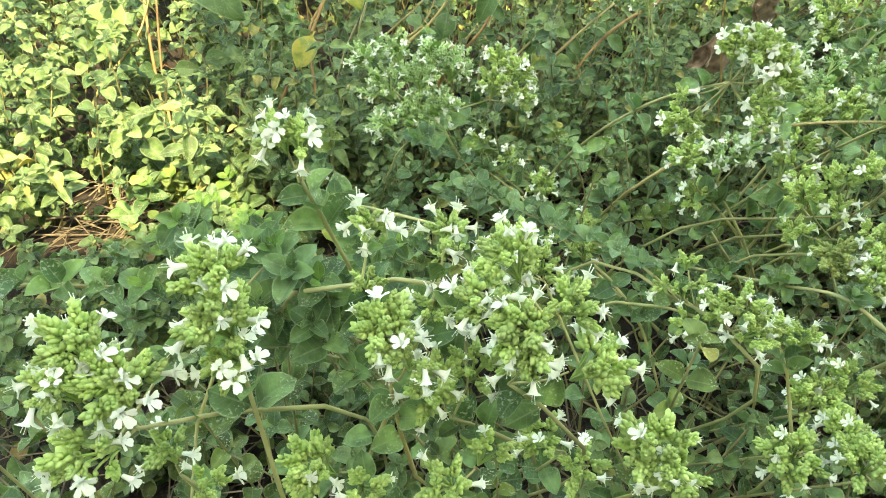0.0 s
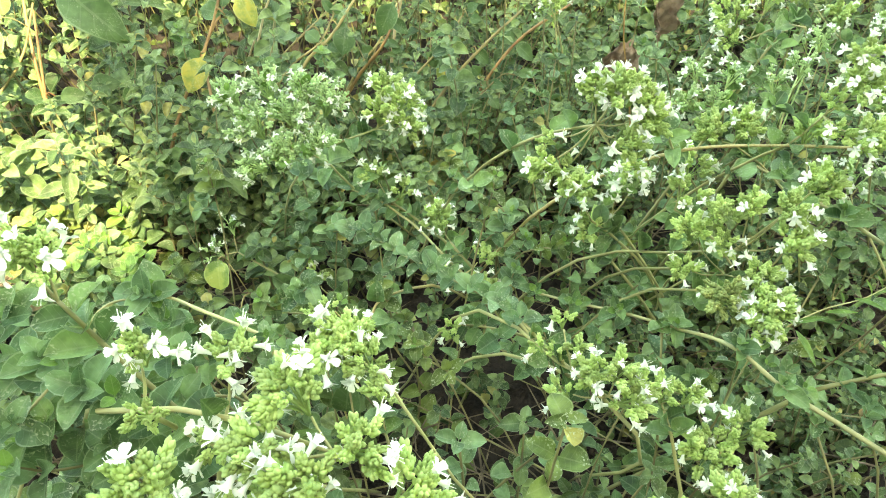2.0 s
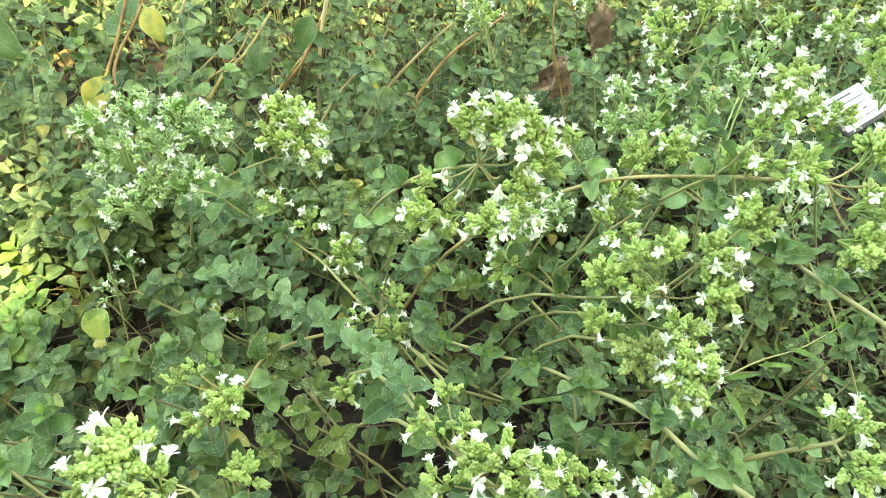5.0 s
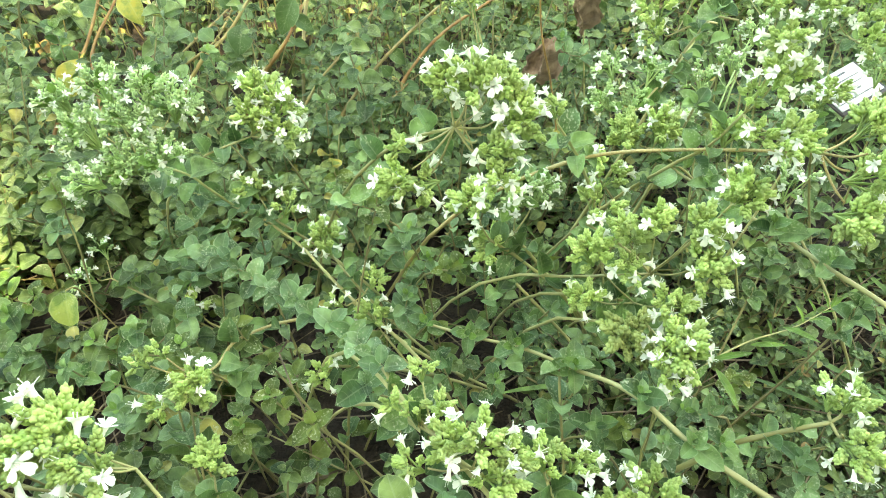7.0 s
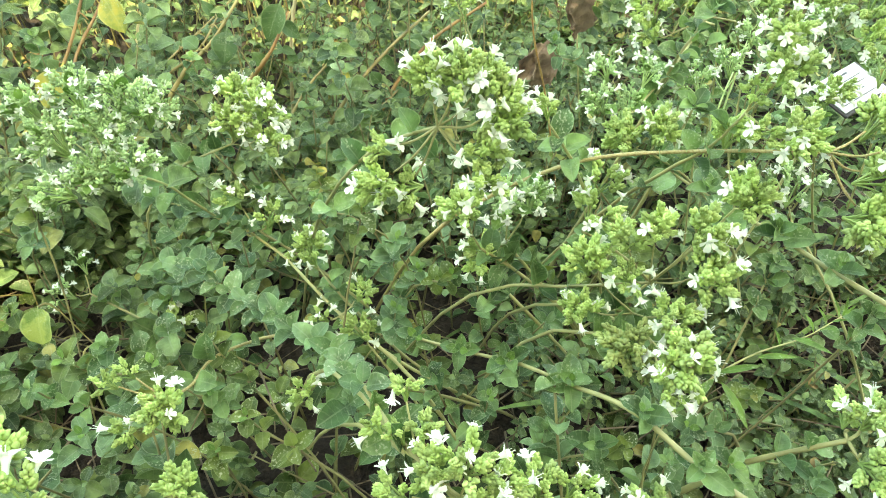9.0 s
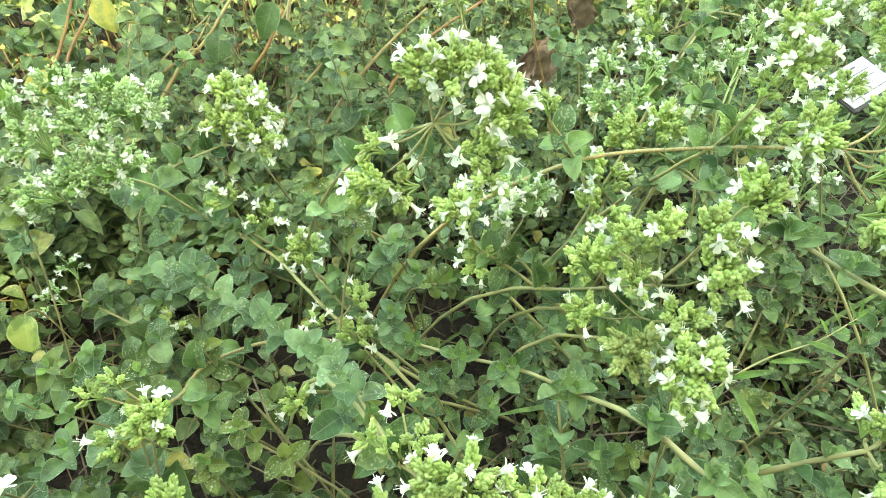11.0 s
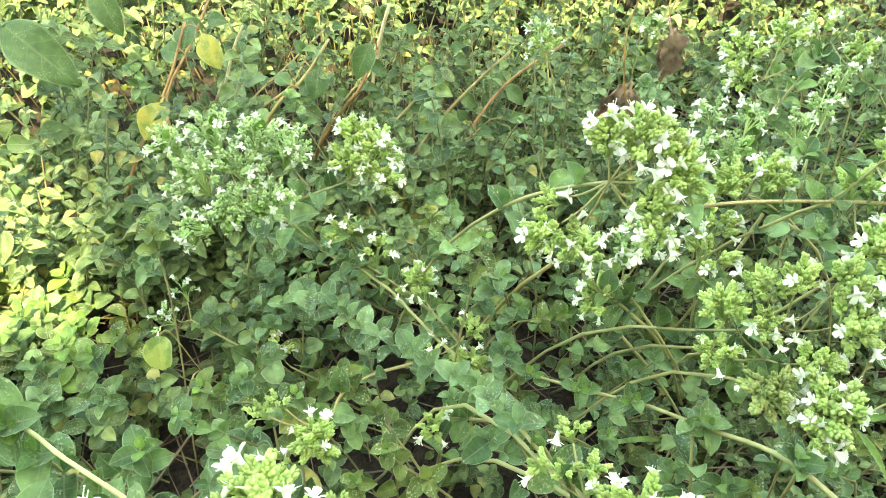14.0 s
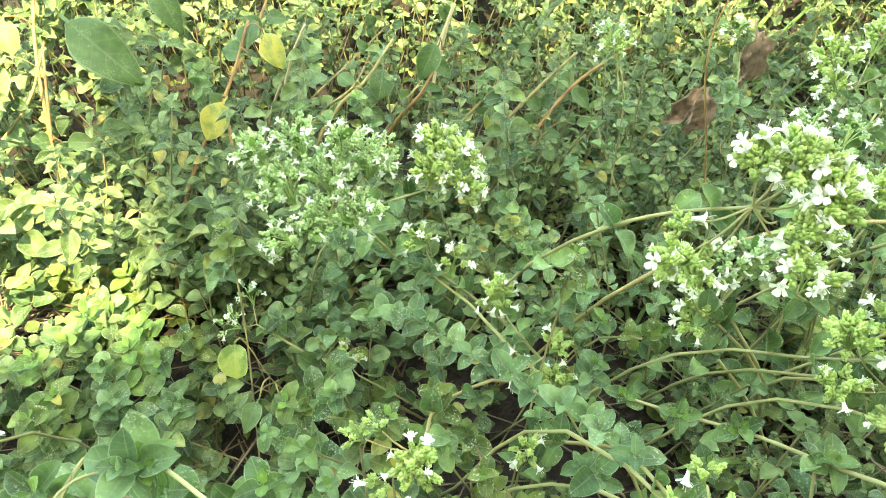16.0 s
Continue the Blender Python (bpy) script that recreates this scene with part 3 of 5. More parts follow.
flowering_stem([(0.2061, 0.2611, 0.2090), (0.1799, 0.2776, 0.1943), (0.1630, 0.2979, 0.1773)],
               heads_of(((0.1926, 0.2633, 0.2295), 0.0075, 11, 1), ((0.2023, 0.2593, 0.2351), 0.0072, 11, 2), ((0.2181, 0.2562, 0.2351), 0.0078, 10, 4),
                        ((0.2187, 0.2465, 0.2242), 0.0088, 12, 4), ((0.1941, 0.2560, 0.2184), 0.0062, 8, 3)), (-0.03, 0.02))
flowering_stem([(0.2006, 0.2576, 0.1968), (0.1874, 0.2752, 0.1849)],
               heads_of(((0.1814, 0.2653, 0.2183), 0.0078, 13, 1), ((0.1783, 0.2554, 0.2038), 0.007, 11, 3), ((0.2054, 0.2398, 0.2136), 0.0075, 12, 4)), (0.0, 0.05))
flowering_stem([(0.2023, 0.2443, 0.1972), (0.1994, 0.2624, 0.1869)],
               heads_of(((0.2035, 0.2246, 0.2084), 0.0095, 18, 9), ((0.1982, 0.2178, 0.2031), 0.006, 7, 7)), (0.03, 0.05))
flowering_stem([(0.1953, 0.2424, 0.1973), (0.1887, 0.2573, 0.1876)], heads_of(((0.1891, 0.2347, 0.2059), 0.009, 14, 1), ((0.1943, 0.2295, 0.2007), 0.006, 8, 0)), (-0.02, 0.03), dull=True,
               label="fading oregano flower stem with dull brownish-green bracts")
flowering_stem([(0.0253, 0.2541, 0.1799), (0.0298, 0.2626, 0.1748), (0.0333, 0.2796, 0.1686), (0.0491, 0.3025, 0.1540)],
               heads_of(((0.0272, 0.2440, 0.1868), 0.0082, 16, 4), ((0.0052, 0.2570, 0.1882), 0.0048, 6, 0), ((0.0127, 0.2588, 0.1912), 0.0045, 5, 0), ((0.0141, 0.2401, 0.1824), 0.0055, 7, 1)), (0.03, 0.03), red=True)
flowering_stem([(0.0348, 0.4003, 0.1973), (0.0070, 0.4069, 0.1833)], heads_of(((0.0410, 0.4113, 0.2179), 0.011, 13, 10), ((0.0528, 0.4018, 0.2131), 0.011, 13, 11), ((0.0377, 0.3997, 0.2075), 0.010, 11, 9), ((0.0539, 0.3925, 0.2028), 0.009, 9, 9)), (-0.02, 0.05), leaf=0.014)
flowering_stem([(-0.0101, 0.3610, 0.2127), (0.0050, 0.3786, 0.1890), (0.0083, 0.3865, 0.1756)],
               heads_of(((-0.0300, 0.3599, 0.2302), 0.0135, 34, 10), ((-0.0061, 0.3620, 0.2324), 0.014, 36, 9), ((0.0129, 0.3691, 0.2366), 0.012, 28, 8), ((-0.0110, 0.3461, 0.2201), 0.0135, 34, 10), ((0.0052, 0.3499, 0.2217), 0.012, 26, 7), ((-0.0405, 0.3745, 0.2394), 0.012, 22, 8), ((-0.0211, 0.3782, 0.2428), 0.012, 22, 9), ((-0.0009, 0.3767, 0.2405), 0.011, 18, 8), ((-0.0287, 0.3426, 0.2140), 0.011, 18, 7)),
               (0.03, 0.03), leaf=0.02, loose=1.25)
flowering_stem([(0.0763, 0.3507, 0.1435), (0.0855, 0.3417, 0.1345)], heads_of(((0.0699, 0.3589, 0.1549), 0.012, 13, 9)), (0.03, 0.02))
flowering_stem([(0.0760, 0.2701, 0.1585), (0.0868, 0.2750, 0.1501)], heads_of(((0.0716, 0.2658, 0.1592), 0.0058, 8, 3)), (0.03, 0.03), 0.0008)
flowering_stem([(0.0827, 0.3293, 0.1353), (0.0956, 0.3234, 0.1226)], heads_of(((0.0746, 0.3259, 0.1380), 0.006, 5, 4), ((0.0953, 0.3319, 0.1472), 0.007, 8, 1)), (0.03, 0.02), 0.0008)
flowering_stem([(0.1142, 0.1984, 0.2107), (0.1065, 0.2121, 0.2056), (0.0978, 0.2310, 0.2001)],
               heads_of(((0.1120, 0.2147, 0.2226), 0.0045, 6, 1), ((0.1166, 0.2043, 0.2176), 0.0048, 6, 0), ((0.1027, 0.2097, 0.2130), 0.0036, 4, 1), ((0.1161, 0.1998, 0.2154), 0.004, 5, 0), ((0.1091, 0.2050, 0.2145), 0.0045, 6, 0)), (-0.03, 0.04))
flowering_stem([(0.1246, 0.1850, 0.2120), (0.1170, 0.1953, 0.2076), (0.1077, 0.2130, 0.1961)],
               heads_of(((0.1181, 0.1873, 0.2213), 0.0062, 9, 4), ((0.1271, 0.1872, 0.2237), 0.0068, 10, 5), ((0.1362, 0.1857, 0.2171), 0.006, 8, 1), ((0.1071, 0.1861, 0.2142), 0.0055, 7, 3), ((0.1308, 0.1803, 0.2134), 0.007, 9, 4)), (-0.03, 0.05))
flowering_stem([(0.1484, 0.1850, 0.1997), (0.1507, 0.1782, 0.1923)], heads_of(((0.1470, 0.1885, 0.2065), 0.007, 9, 2), ((0.1580, 0.1861, 0.2051), 0.0055, 6, 3)), (0.0, 0.05))
flowering_stem([(0.0361, 0.2108, 0.1701), (0.0373, 0.2056, 0.1644)], heads_of(((0.0359, 0.2167, 0.1798), 0.0075, 10, 0)), (0.02, 0.0))
flowering_stem([(0.0444, 0.1701, 0.2556), (0.0495, 0.1658, 0.2441)], heads_of(((0.0331, 0.1711, 0.2702), 0.0075, 16, 3), ((0.0279, 0.1657, 0.2713), 0.006, 8, 4), ((0.0415, 0.1627, 0.2694), 0.006, 9, 4)), (0.03, 0.05), 0.0005, leaf=0.001)
flowering_stem([(0.1516, 0.3138, 0.1863), (0.1651, 0.3145, 0.1736)], heads_of(((0.1442, 0.3193, 0.2037), 0.0095, 12, 7)), (0.02, 0.03), 0.0008)
flowering_stem([(0.1576, 0.3155, 0.1664), (0.1657, 0.3128, 0.1567)], heads_of(((0.1534, 0.3163, 0.1787), 0.0095, 9, 4)), (0.02, 0.03), 0.0008)
flowering_stem([(0.2458, 0.3920, 0.2022), (0.2777, 0.4229, 0.2105), (0.3141, 0.4650, 0.2168)],
               heads_of(((0.2314, 0.4050, 0.2227), 0.010, 9, 7), ((0.2260, 0.3911, 0.2094), 0.010, 9, 7), ((0.2395, 0.3868, 0.2107), 0.009, 12, 0), ((0.2543, 0.4031, 0.2187), 0.009, 8, 6)), (0.03, 0.03), loose=1.15)
flowering_stem([(0.2407, 0.3531, 0.2032), (0.2605, 0.3517, 0.1888)], heads_of(((0.2440, 0.3556, 0.2124), 0.010, 13, 6), ((0.2291, 0.3590, 0.2085), 0.010, 14, 1)), (0.03, 0.02))
flowering_stem([(0.1776, 0.3118, 0.2475), (0.1911, 0.3234, 0.2243)], heads_of(((0.1754, 0.3120, 0.2550), 0.0052, 8, 2)), (0.02, 0.03), 0.0007)
flowering_stem([(0.2500, 0.3023, 0.2529), (0.2412, 0.3069, 0.2344), (0.2361, 0.3164, 0.2217)],
               heads_of(((0.2558, 0.2996, 0.2837), 0.0075, 9, 7), ((0.2537, 0.2920, 0.2749), 0.0085, 12, 7), ((0.2482, 0.2984, 0.2634), 0.006, 7, 2), ((0.2467, 0.2855, 0.2547), 0.0065, 9, 2), ((0.2582, 0.2804, 0.2533), 0.0085, 13, 6)), (-0.02, 0.05))
flowering_stem([(0.2477, 0.2863, 0.2195), (0.2477, 0.2958, 0.2000)], heads_of(((0.2465, 0.2789, 0.2307), 0.009, 14, 4), ((0.2480, 0.3073, 0.2401), 0.008, 10, 1)), (-0.02, 0.03))
flowering_stem([(0.2714, 0.2795, 0.2479), (0.2367, 0.3087, 0.2328), (0.1982, 0.3285, 0.2188), (0.1685, 0.3385, 0.2009)],
               heads_of(((0.2822, 0.2613, 0.2286), 0.009, 13, 2), ((0.2877, 0.2708, 0.2400), 0.0085, 11, 1), ((0.2970, 0.2914, 0.2500), 0.009, 12, 2), ((0.2846, 0.2626, 0.2576), 0.009, 10, 2)), (-0.03, 0.04), 0.0009, leaf=0.008, red=True)
flowering_stem([(0.3400, 0.3745, 0.2000), (0.3450, 0.3760, 0.1850)], heads_of(((0.3405, 0.3720, 0.2165), 0.009, 9, 4), ((0.3350, 0.3720, 0.2115), 0.007, 6, 3)), (0.02, 0.01), 0.0007, leaf=0.012)
flowering_stem([(0.3117, 0.3304, 0.1710), (0.3188, 0.3202, 0.1603)], heads_of(((0.3102, 0.3378, 0.1867), 0.014, 8, 9)), (0.03, 0.0), 0.0007, loose=1.2)
flowering_stem([(0.2439, 0.1922, 0.2039), (0.2323, 0.1968, 0.1926), (0.2209, 0.2009, 0.1808), (0.2177, 0.2043, 0.1691)],
               heads_of(((0.2446, 0.1973, 0.2097), 0.006, 7, 1), ((0.2486, 0.1927, 0.2126), 0.0065, 8, 2), ((0.2446, 0.1811, 0.2066), 0.0075, 10, 4)), (-0.02, 0.0), 0.001, leaf=0.01)
flowering_stem([(0.2976, 0.4721, 0.2078), (0.3281, 0.4853, 0.2111)], heads_of(((0.2809, 0.4746, 0.2238), 0.016, 12, 10), ((0.2814, 0.4680, 0.2088), 0.009, 6, 4), ((0.3190, 0.4984, 0.2248), 0.013, 9, 7)), (0.02, 0.04))
flowering_stem([(0.3769, 0.4237, 0.2231), (0.3946, 0.4131, 0.2133)], heads_of(((0.3650, 0.4257, 0.2390), 0.010, 8, 5), ((0.3711, 0.4046, 0.2462), 0.012, 10, 6), ((0.3742, 0.4026, 0.2292), 0.009, 8, 2)), (0.02, 0.0))
flowering_stem([(0.3784, 0.4915, 0.1939), (0.3953, 0.4941, 0.1836)], heads_of(((0.3741, 0.4946, 0.2119), 0.012, 8, 4), ((0.3609, 0.5265, 0.2160), 0.014, 9, 6)), (0.0, 0.0))
flowering_stem([(-0.0804, 0.4168, 0.0861), (-0.0634, 0.4087, 0.0791)], heads_of(((-0.0830, 0.4288, 0.1023), 0.010, 5, 6), ((-0.0973, 0.4174, 0.0878), 0.010, 5, 4)), (0.03, 0.0), 0.0007, loose=1.2)
flowering_stem([(-0.0126, 0.3762, 0.0787)], heads_of(((-0.0186, 0.3799, 0.0897), 0.009, 5, 4)), (0.03, 0.01), 0.0007)
flowering_stem([(0.0409, 0.3862, 0.1490), (0.0548, 0.3820, 0.1384)], heads_of(((0.0487, 0.3865, 0.1578), 0.009, 5, 5), ((0.0294, 0.3976, 0.1650), 0.009, 6, 5)), (0.03, 0.0), 0.0008)
flowering_stem([(0.0982, 0.3160, 0.1221)], heads_of(((0.0937, 0.3198, 0.1335), 0.009, 7, 4)), (0.03, 0.0), 0.0008)
flowering_stem([(0.1855, 0.5730, 0.1721)], heads_of(((0.1832, 0.5875, 0.1882), 0.016, 9, 7)), (0.03, 0.04), 0.0009)
flowering_stem([(0.2017, 0.3244, 0.1815), (0.2150, 0.3269, 0.1708)], heads_of(((0.2062, 0.3253, 0.1905), 0.011, 6, 6), ((0.2118, 0.3392, 0.1992), 0.011, 7, 7)), (0.03, 0.0), 0.0007)
for spot, foot in (((0.3521, 0.4753, 0.2027), (0.3634, 0.4713, 0.1845)), ((0.3253, 0.4465, 0.1973), (0.3362, 0.4440, 0.1808)), ((0.2910, 0.4150, 0.2032), (0.3024, 0.4119, 0.1861)), ((0.2690, 0.3848, 0.1969), (0.2815, 0.3843, 0.1827)),
                   ((0.3994, 0.4768, 0.2099), (0.4119, 0.4729, 0.1919)), ((0.3861, 0.3985, 0.2109), (0.3954, 0.3961, 0.1943)), ((0.1746, 0.5820, 0.2028), (0.1817, 0.5787, 0.1838)), ((0.2513, 0.5468, 0.2146), (0.2576, 0.5430, 0.1950))):
    flowering_stem([foot], heads_of((spot, 0.011, 8, 6)), (0.02, 0.01), 0.0007, leaf=0.01, loose=1.15)

# stems nearest the start of the walk
flowering_stem([(-0.0418, 0.1138, 0.2877), (-0.0413, 0.1112, 0.2668)],
               heads_of(((-0.0437, 0.1206, 0.3072), 0.0078, 16, 6), ((-0.0424, 0.1133, 0.2990), 0.0085, 16, 6), ((-0.0418, 0.1094, 0.2887), 0.0065, 9, 5)), (-0.02, 0.06))
flowering_stem([(-0.0304, 0.1607, 0.3064), (-0.0252, 0.1598, 0.2902)], heads_of(((-0.0345, 0.1635, 0.3195), 0.0062, 9, 4), ((-0.0295, 0.162, 0.3185), 0.006, 8, 4)), (-0.01, 0.06))
flowering_stem([(-0.0638, 0.0956, 0.2802), (-0.0490, 0.1101, 0.2658)], heads_of(((-0.0716, 0.1019, 0.3024), 0.0075, 12, 6), ((-0.0637, 0.0972, 0.2939), 0.0085, 14, 7), ((-0.0755, 0.0958, 0.2958), 0.0065, 8, 5), ((-0.0690, 0.0875, 0.2834), 0.008, 10, 7)), (-0.01, 0.06), leaf=0.004)
flowering_stem([(0.0364, 0.1239, 0.2899), (0.0174, 0.1332, 0.2890), (-0.0036, 0.1421, 0.2847)],
               heads_of(((0.0426, 0.1207, 0.2965), 0.0062, 11, 3), ((0.0311, 0.1145, 0.2931), 0.0078, 14, 7), ((0.0215, 0.1224, 0.2948), 0.007, 10, 7), ((0.0291, 0.1332, 0.3005), 0.0078, 12, 4)), (-0.04, 0.04))
flowering_stem([(0.0280, 0.1164, 0.2699), (0.0384, 0.1182, 0.2566)], heads_of(((0.0312, 0.1111, 0.2863), 0.006, 9, 5), ((0.0521, 0.1229, 0.2687), 0.009, 12, 5)), (-0.03, 0.06))
flowering_stem([(0.0079, 0.1381, 0.2829), (0.0022, 0.1373, 0.2642)], heads_of(((0.0115, 0.1477, 0.2974), 0.006, 7, 6), ((0.0072, 0.1322, 0.2822), 0.005, 6, 4)), (-0.01, 0.06), 0.0008)
flowering_stem([(-0.0141, 0.1449, 0.2808), (-0.0074, 0.1485, 0.2620)], heads_of(((-0.0111, 0.1515, 0.2965), 0.006, 7, 6), ((-0.0117, 0.1414, 0.2843), 0.005, 7, 0)), (-0.01, 0.06), 0.0008)
flowering_stem([(-0.0043, 0.1159, 0.2706), (-0.0031, 0.1177, 0.2427)], heads_of(((-0.0044, 0.1173, 0.2900), 0.008, 16, 3), ((0.0029, 0.1113, 0.2861), 0.006, 7, 5)), (-0.01, 0.06), red=True)
flowering_stem([(0.0123, 0.1214, 0.2461), (0.0229, 0.1249, 0.2346)], heads_of(((0.0076, 0.1210, 0.2609), 0.009, 12, 7), ((0.0190, 0.1255, 0.2655), 0.007, 9, 5)), (-0.03, 0.06))
flowering_stem([(0.0834, 0.1187, 0.2106)], heads_of(((0.0753, 0.1181, 0.2326), 0.010, 14, 4), ((0.0805, 0.1123, 0.2260), 0.008, 10, 4)), (-0.01, 0.06))
flowering_stem([(-0.0182, 0.1210, 0.2170)], heads_of(((-0.0321, 0.1182, 0.2219), 0.010, 12, 2), ((-0.0167, 0.1111, 0.2208), 0.008, 9, 3)), (-0.01, 0.06))
flowering_stem([(0.0156, 0.1088, 0.2321)], heads_of(((0.0107, 0.1026, 0.2403), 0.008, 9, 3), ((0.0225, 0.1147, 0.2383), 0.007, 6, 1)), (-0.01, 0.06))
flowering_stem([(0.1567, 0.1542, 0.1725)], heads_of(((0.1448, 0.1472, 0.1801), 0.012, 14, 5), ((0.1677, 0.1547, 0.1801), 0.012, 12, 5)), (-0.01, 0.06))

flowering_stem([(0.1911, 0.1904, 0.1516)], heads_of(((0.1752, 0.1870, 0.1633), 0.012, 14, 6), ((0.1918, 0.1927, 0.1660), 0.011, 12, 6)), (-0.02, 0.05))
flowering_stem([(0.1759, 0.1417, 0.1728)], heads_of(((0.1706, 0.1435, 0.1824), 0.011, 13, 5)), (-0.02, 0.05))
flowering_stem([(0.0527, 0.1366, 0.2017)], heads_of(((0.0439, 0.1365, 0.2094), 0.008, 9, 4), ((0.0554, 0.1284, 0.2044), 0.008, 8, 3)), (-0.02, 0.05))
flowering_stem([(-0.0699, 0.1087, 0.2352)], heads_of(((-0.0711, 0.1106, 0.2448), 0.007, 9, 2), ((-0.0595, 0.1041, 0.2371), 0.006, 7, 3)), (-0.02, 0.05))

# ---- leafy shoots ----
leafy_shoot([(0.2360, 0.1480, 0.1956), (0.2166, 0.1709, 0.1978), (0.1981, 0.1909, 0.2001), (0.1850, 0.2082, 0.2043), (0.1710, 0.2365, 0.1862), (0.1569, 0.2647, 0.1665), (0.1377, 0.2786, 0.1602), (0.1192, 0.2944, 0.1532)],
            (0.011, 0, 0.0125, 0.0165, 0.0165, 0.0155, 0.0145, 0.014), (0.04, -0.03), 0.0011, taper=0.6, more=1, fit=0.82)
leafy_shoot([(0.1197, 0.1897, 0.2122), (0.1082, 0.2085, 0.2093), (0.0992, 0.2303, 0.2055), (0.0881, 0.2507, 0.1984), (0.0655, 0.2801, 0.1881), (0.0437, 0.3012, 0.1851), (0.0275, 0.3177, 0.1866), (0.0073, 0.3280, 0.1778)],
            (0, 0, 0.014, 0.0175, 0.018, 0.016, 0.0155, 0.0135), (0.0, 0.18), 0.0008, BLUE_LEAVES, dense=True, taper=0.6)
leafy_shoot([(0.3024, 0.2446, 0.1942), (0.2917, 0.2712, 0.1926), (0.2819, 0.2977, 0.1911), (0.2612, 0.3288, 0.1934), (0.2510, 0.3551, 0.1915)], (0, 0.015, 0.0175, 0.0175, 0.013), (0.08, -0.04), 0.00125, more=1, fit=0.85)
leafy_shoot([(0.1091, 0.3076, 0.1216), (0.0793, 0.3395, 0.1313), (0.0529, 0.3722, 0.1423), (0.0343, 0.3885, 0.1478), (0.0043, 0.4104, 0.1492), (-0.0116, 0.3999, 0.1658)], (0, 0, 0, 0.019, 0.0195, 0.019), (0.03, 0.0), 0.001, BLUE_LEAVES)
leafy_shoot([(0.3330, 0.3700, 0.1820), (0.3362, 0.3700, 0.2020)], (0.013, 0.018), (0.02, 0.0), 0.0009)
leafy_shoot([(0.2572, 0.3662, 0.1897), (0.2630, 0.3641, 0.2182)], (0.012, 0.0195), (0.02, 0.02), 0.0011)
leafy_shoot([(0.2669, 0.4136, 0.1989), (0.2746, 0.4133, 0.2220), (0.2923, 0.4224, 0.2419)], (0.014, 0.021, 0.02), (-0.02, 0.02), 0.0012)
TUFTS = [((0.1393, 0.3181, 0.1671), 0.016), ((0.1115, 0.3164, 0.1498), 0.019), ((0.1009, 0.3371, 0.2020), 0.0165), ((0.0794, 0.3494, 0.1951), 0.016), ((0.1479, 0.2636, 0.1445), 0.016),
         ((0.1646, 0.2347, 0.1594), 0.0165), ((0.1811, 0.2263, 0.1594), 0.018), ((0.0904, 0.2555, 0.1635), 0.0165), ((0.0397, 0.2419, 0.1602), 0.0145), ((0.0344, 0.2869, 0.1724), 0.0165),
         ((0.0363, 0.2653, 0.1681), 0.017), ((0.0164, 0.2693, 0.1807), 0.018), ((-0.0069, 0.2862, 0.1744), 0.018), ((-0.0284, 0.2921, 0.1634), 0.02), ((-0.0327, 0.2724, 0.1709), 0.017),
         ((-0.0047, 0.2458, 0.1745), 0.015), ((0.2697, 0.2798, 0.1922), 0.017), ((0.2127, 0.2218, 0.1731), 0.017), ((0.2124, 0.1966, 0.1900), 0.0135), ((0.2447, 0.1945, 0.1764), 0.015)]
TUFTS2 = [((0.0526, 0.2489, 0.1696), 0.016), 
          ((-0.0537, 0.5258, 0.1815), 0.019), ((-0.0109, 0.5351, 0.1819), 0.02), ((-0.1419, 0.6094, 0.1745), 0.024), ((0.0802, 0.5634, 0.1792), 0.019), ((0.2266, 0.4855, 0.1994), 0.02),
          ((-0.0736, 0.3942, 0.1822), 0.019), ((-0.0804, 0.3969, 0.1542), 0.02), ((0.1972, 0.3430, 0.2169), 0.014), ((0.0773, 0.3819, 0.1862), 0.015), ((0.2968, 0.2522, 0.1869), 0.017),
          ((0.1949, 0.2302, 0.1503), 0.015), ((0.1255, 0.3578, 0.1346), 0.018), ((0.1146, 0.3617, 0.1528), 0.023), ((0.2528, 0.2427, 0.1561), 0.014), ((0.2043, 0.2139, 0.1633), 0.015)]
for spot, size in TUFTS + TUFTS2:
    leafy_shoot([spot], (size * 0.8,), (rng.uniform(-0.02, 0.03), rng.uniform(-0.01, 0.03)), 0.0006, rng.choice((LEAVES, BLUE_LEAVES, OLD_LEAVES, LEAVES)))
TUFTS3 = [((-0.2203, 0.4003, 0.0800), 0.019), ((-0.2020, 0.4144, 0.0816), 0.021), ((-0.1681, 0.3850, 0.0859), 0.018), ((-0.1549, 0.3989, 0.0873), 0.019), ((-0.1896, 0.3654, 0.0855), 0.018), ((-0.1524, 0.3576, 0.0846), 0.018),
          ((-0.1354, 0.3902, 0.0851), 0.017), ((-0.1228, 0.4044, 0.0866), 0.018), ((-0.2007, 0.4391, 0.0799), 0.021), ((-0.1601, 0.4255, 0.0800), 0.019), ((-0.1912, 0.3449, 0.0921), 0.018), ((-0.1179, 0.3561, 0.0836), 0.016),
          ((-0.1937, 0.4931, 0.0667), 0.021), ((-0.2563, 0.5105, 0.0552), 0.024), ((-0.2668, 0.4907, 0.0624), 0.022), ((-0.1969, 0.4581, 0.0716), 0.02), ((-0.1491, 0.5160, 0.0949), 0.024), ((-0.1307, 0.4810, 0.0846), 0.02)]
for spot, size in TUFTS3:
    leafy_shoot([spot], (size * 1.05,), (rng.uniform(-0.02, 0.02), rng.uniform(0.0, 0.03)), 0.0006, rng.choice((LEAVES, YOUNG_LEAVES, BLUE_LEAVES, OLD_LEAVES)), fit=0.9)
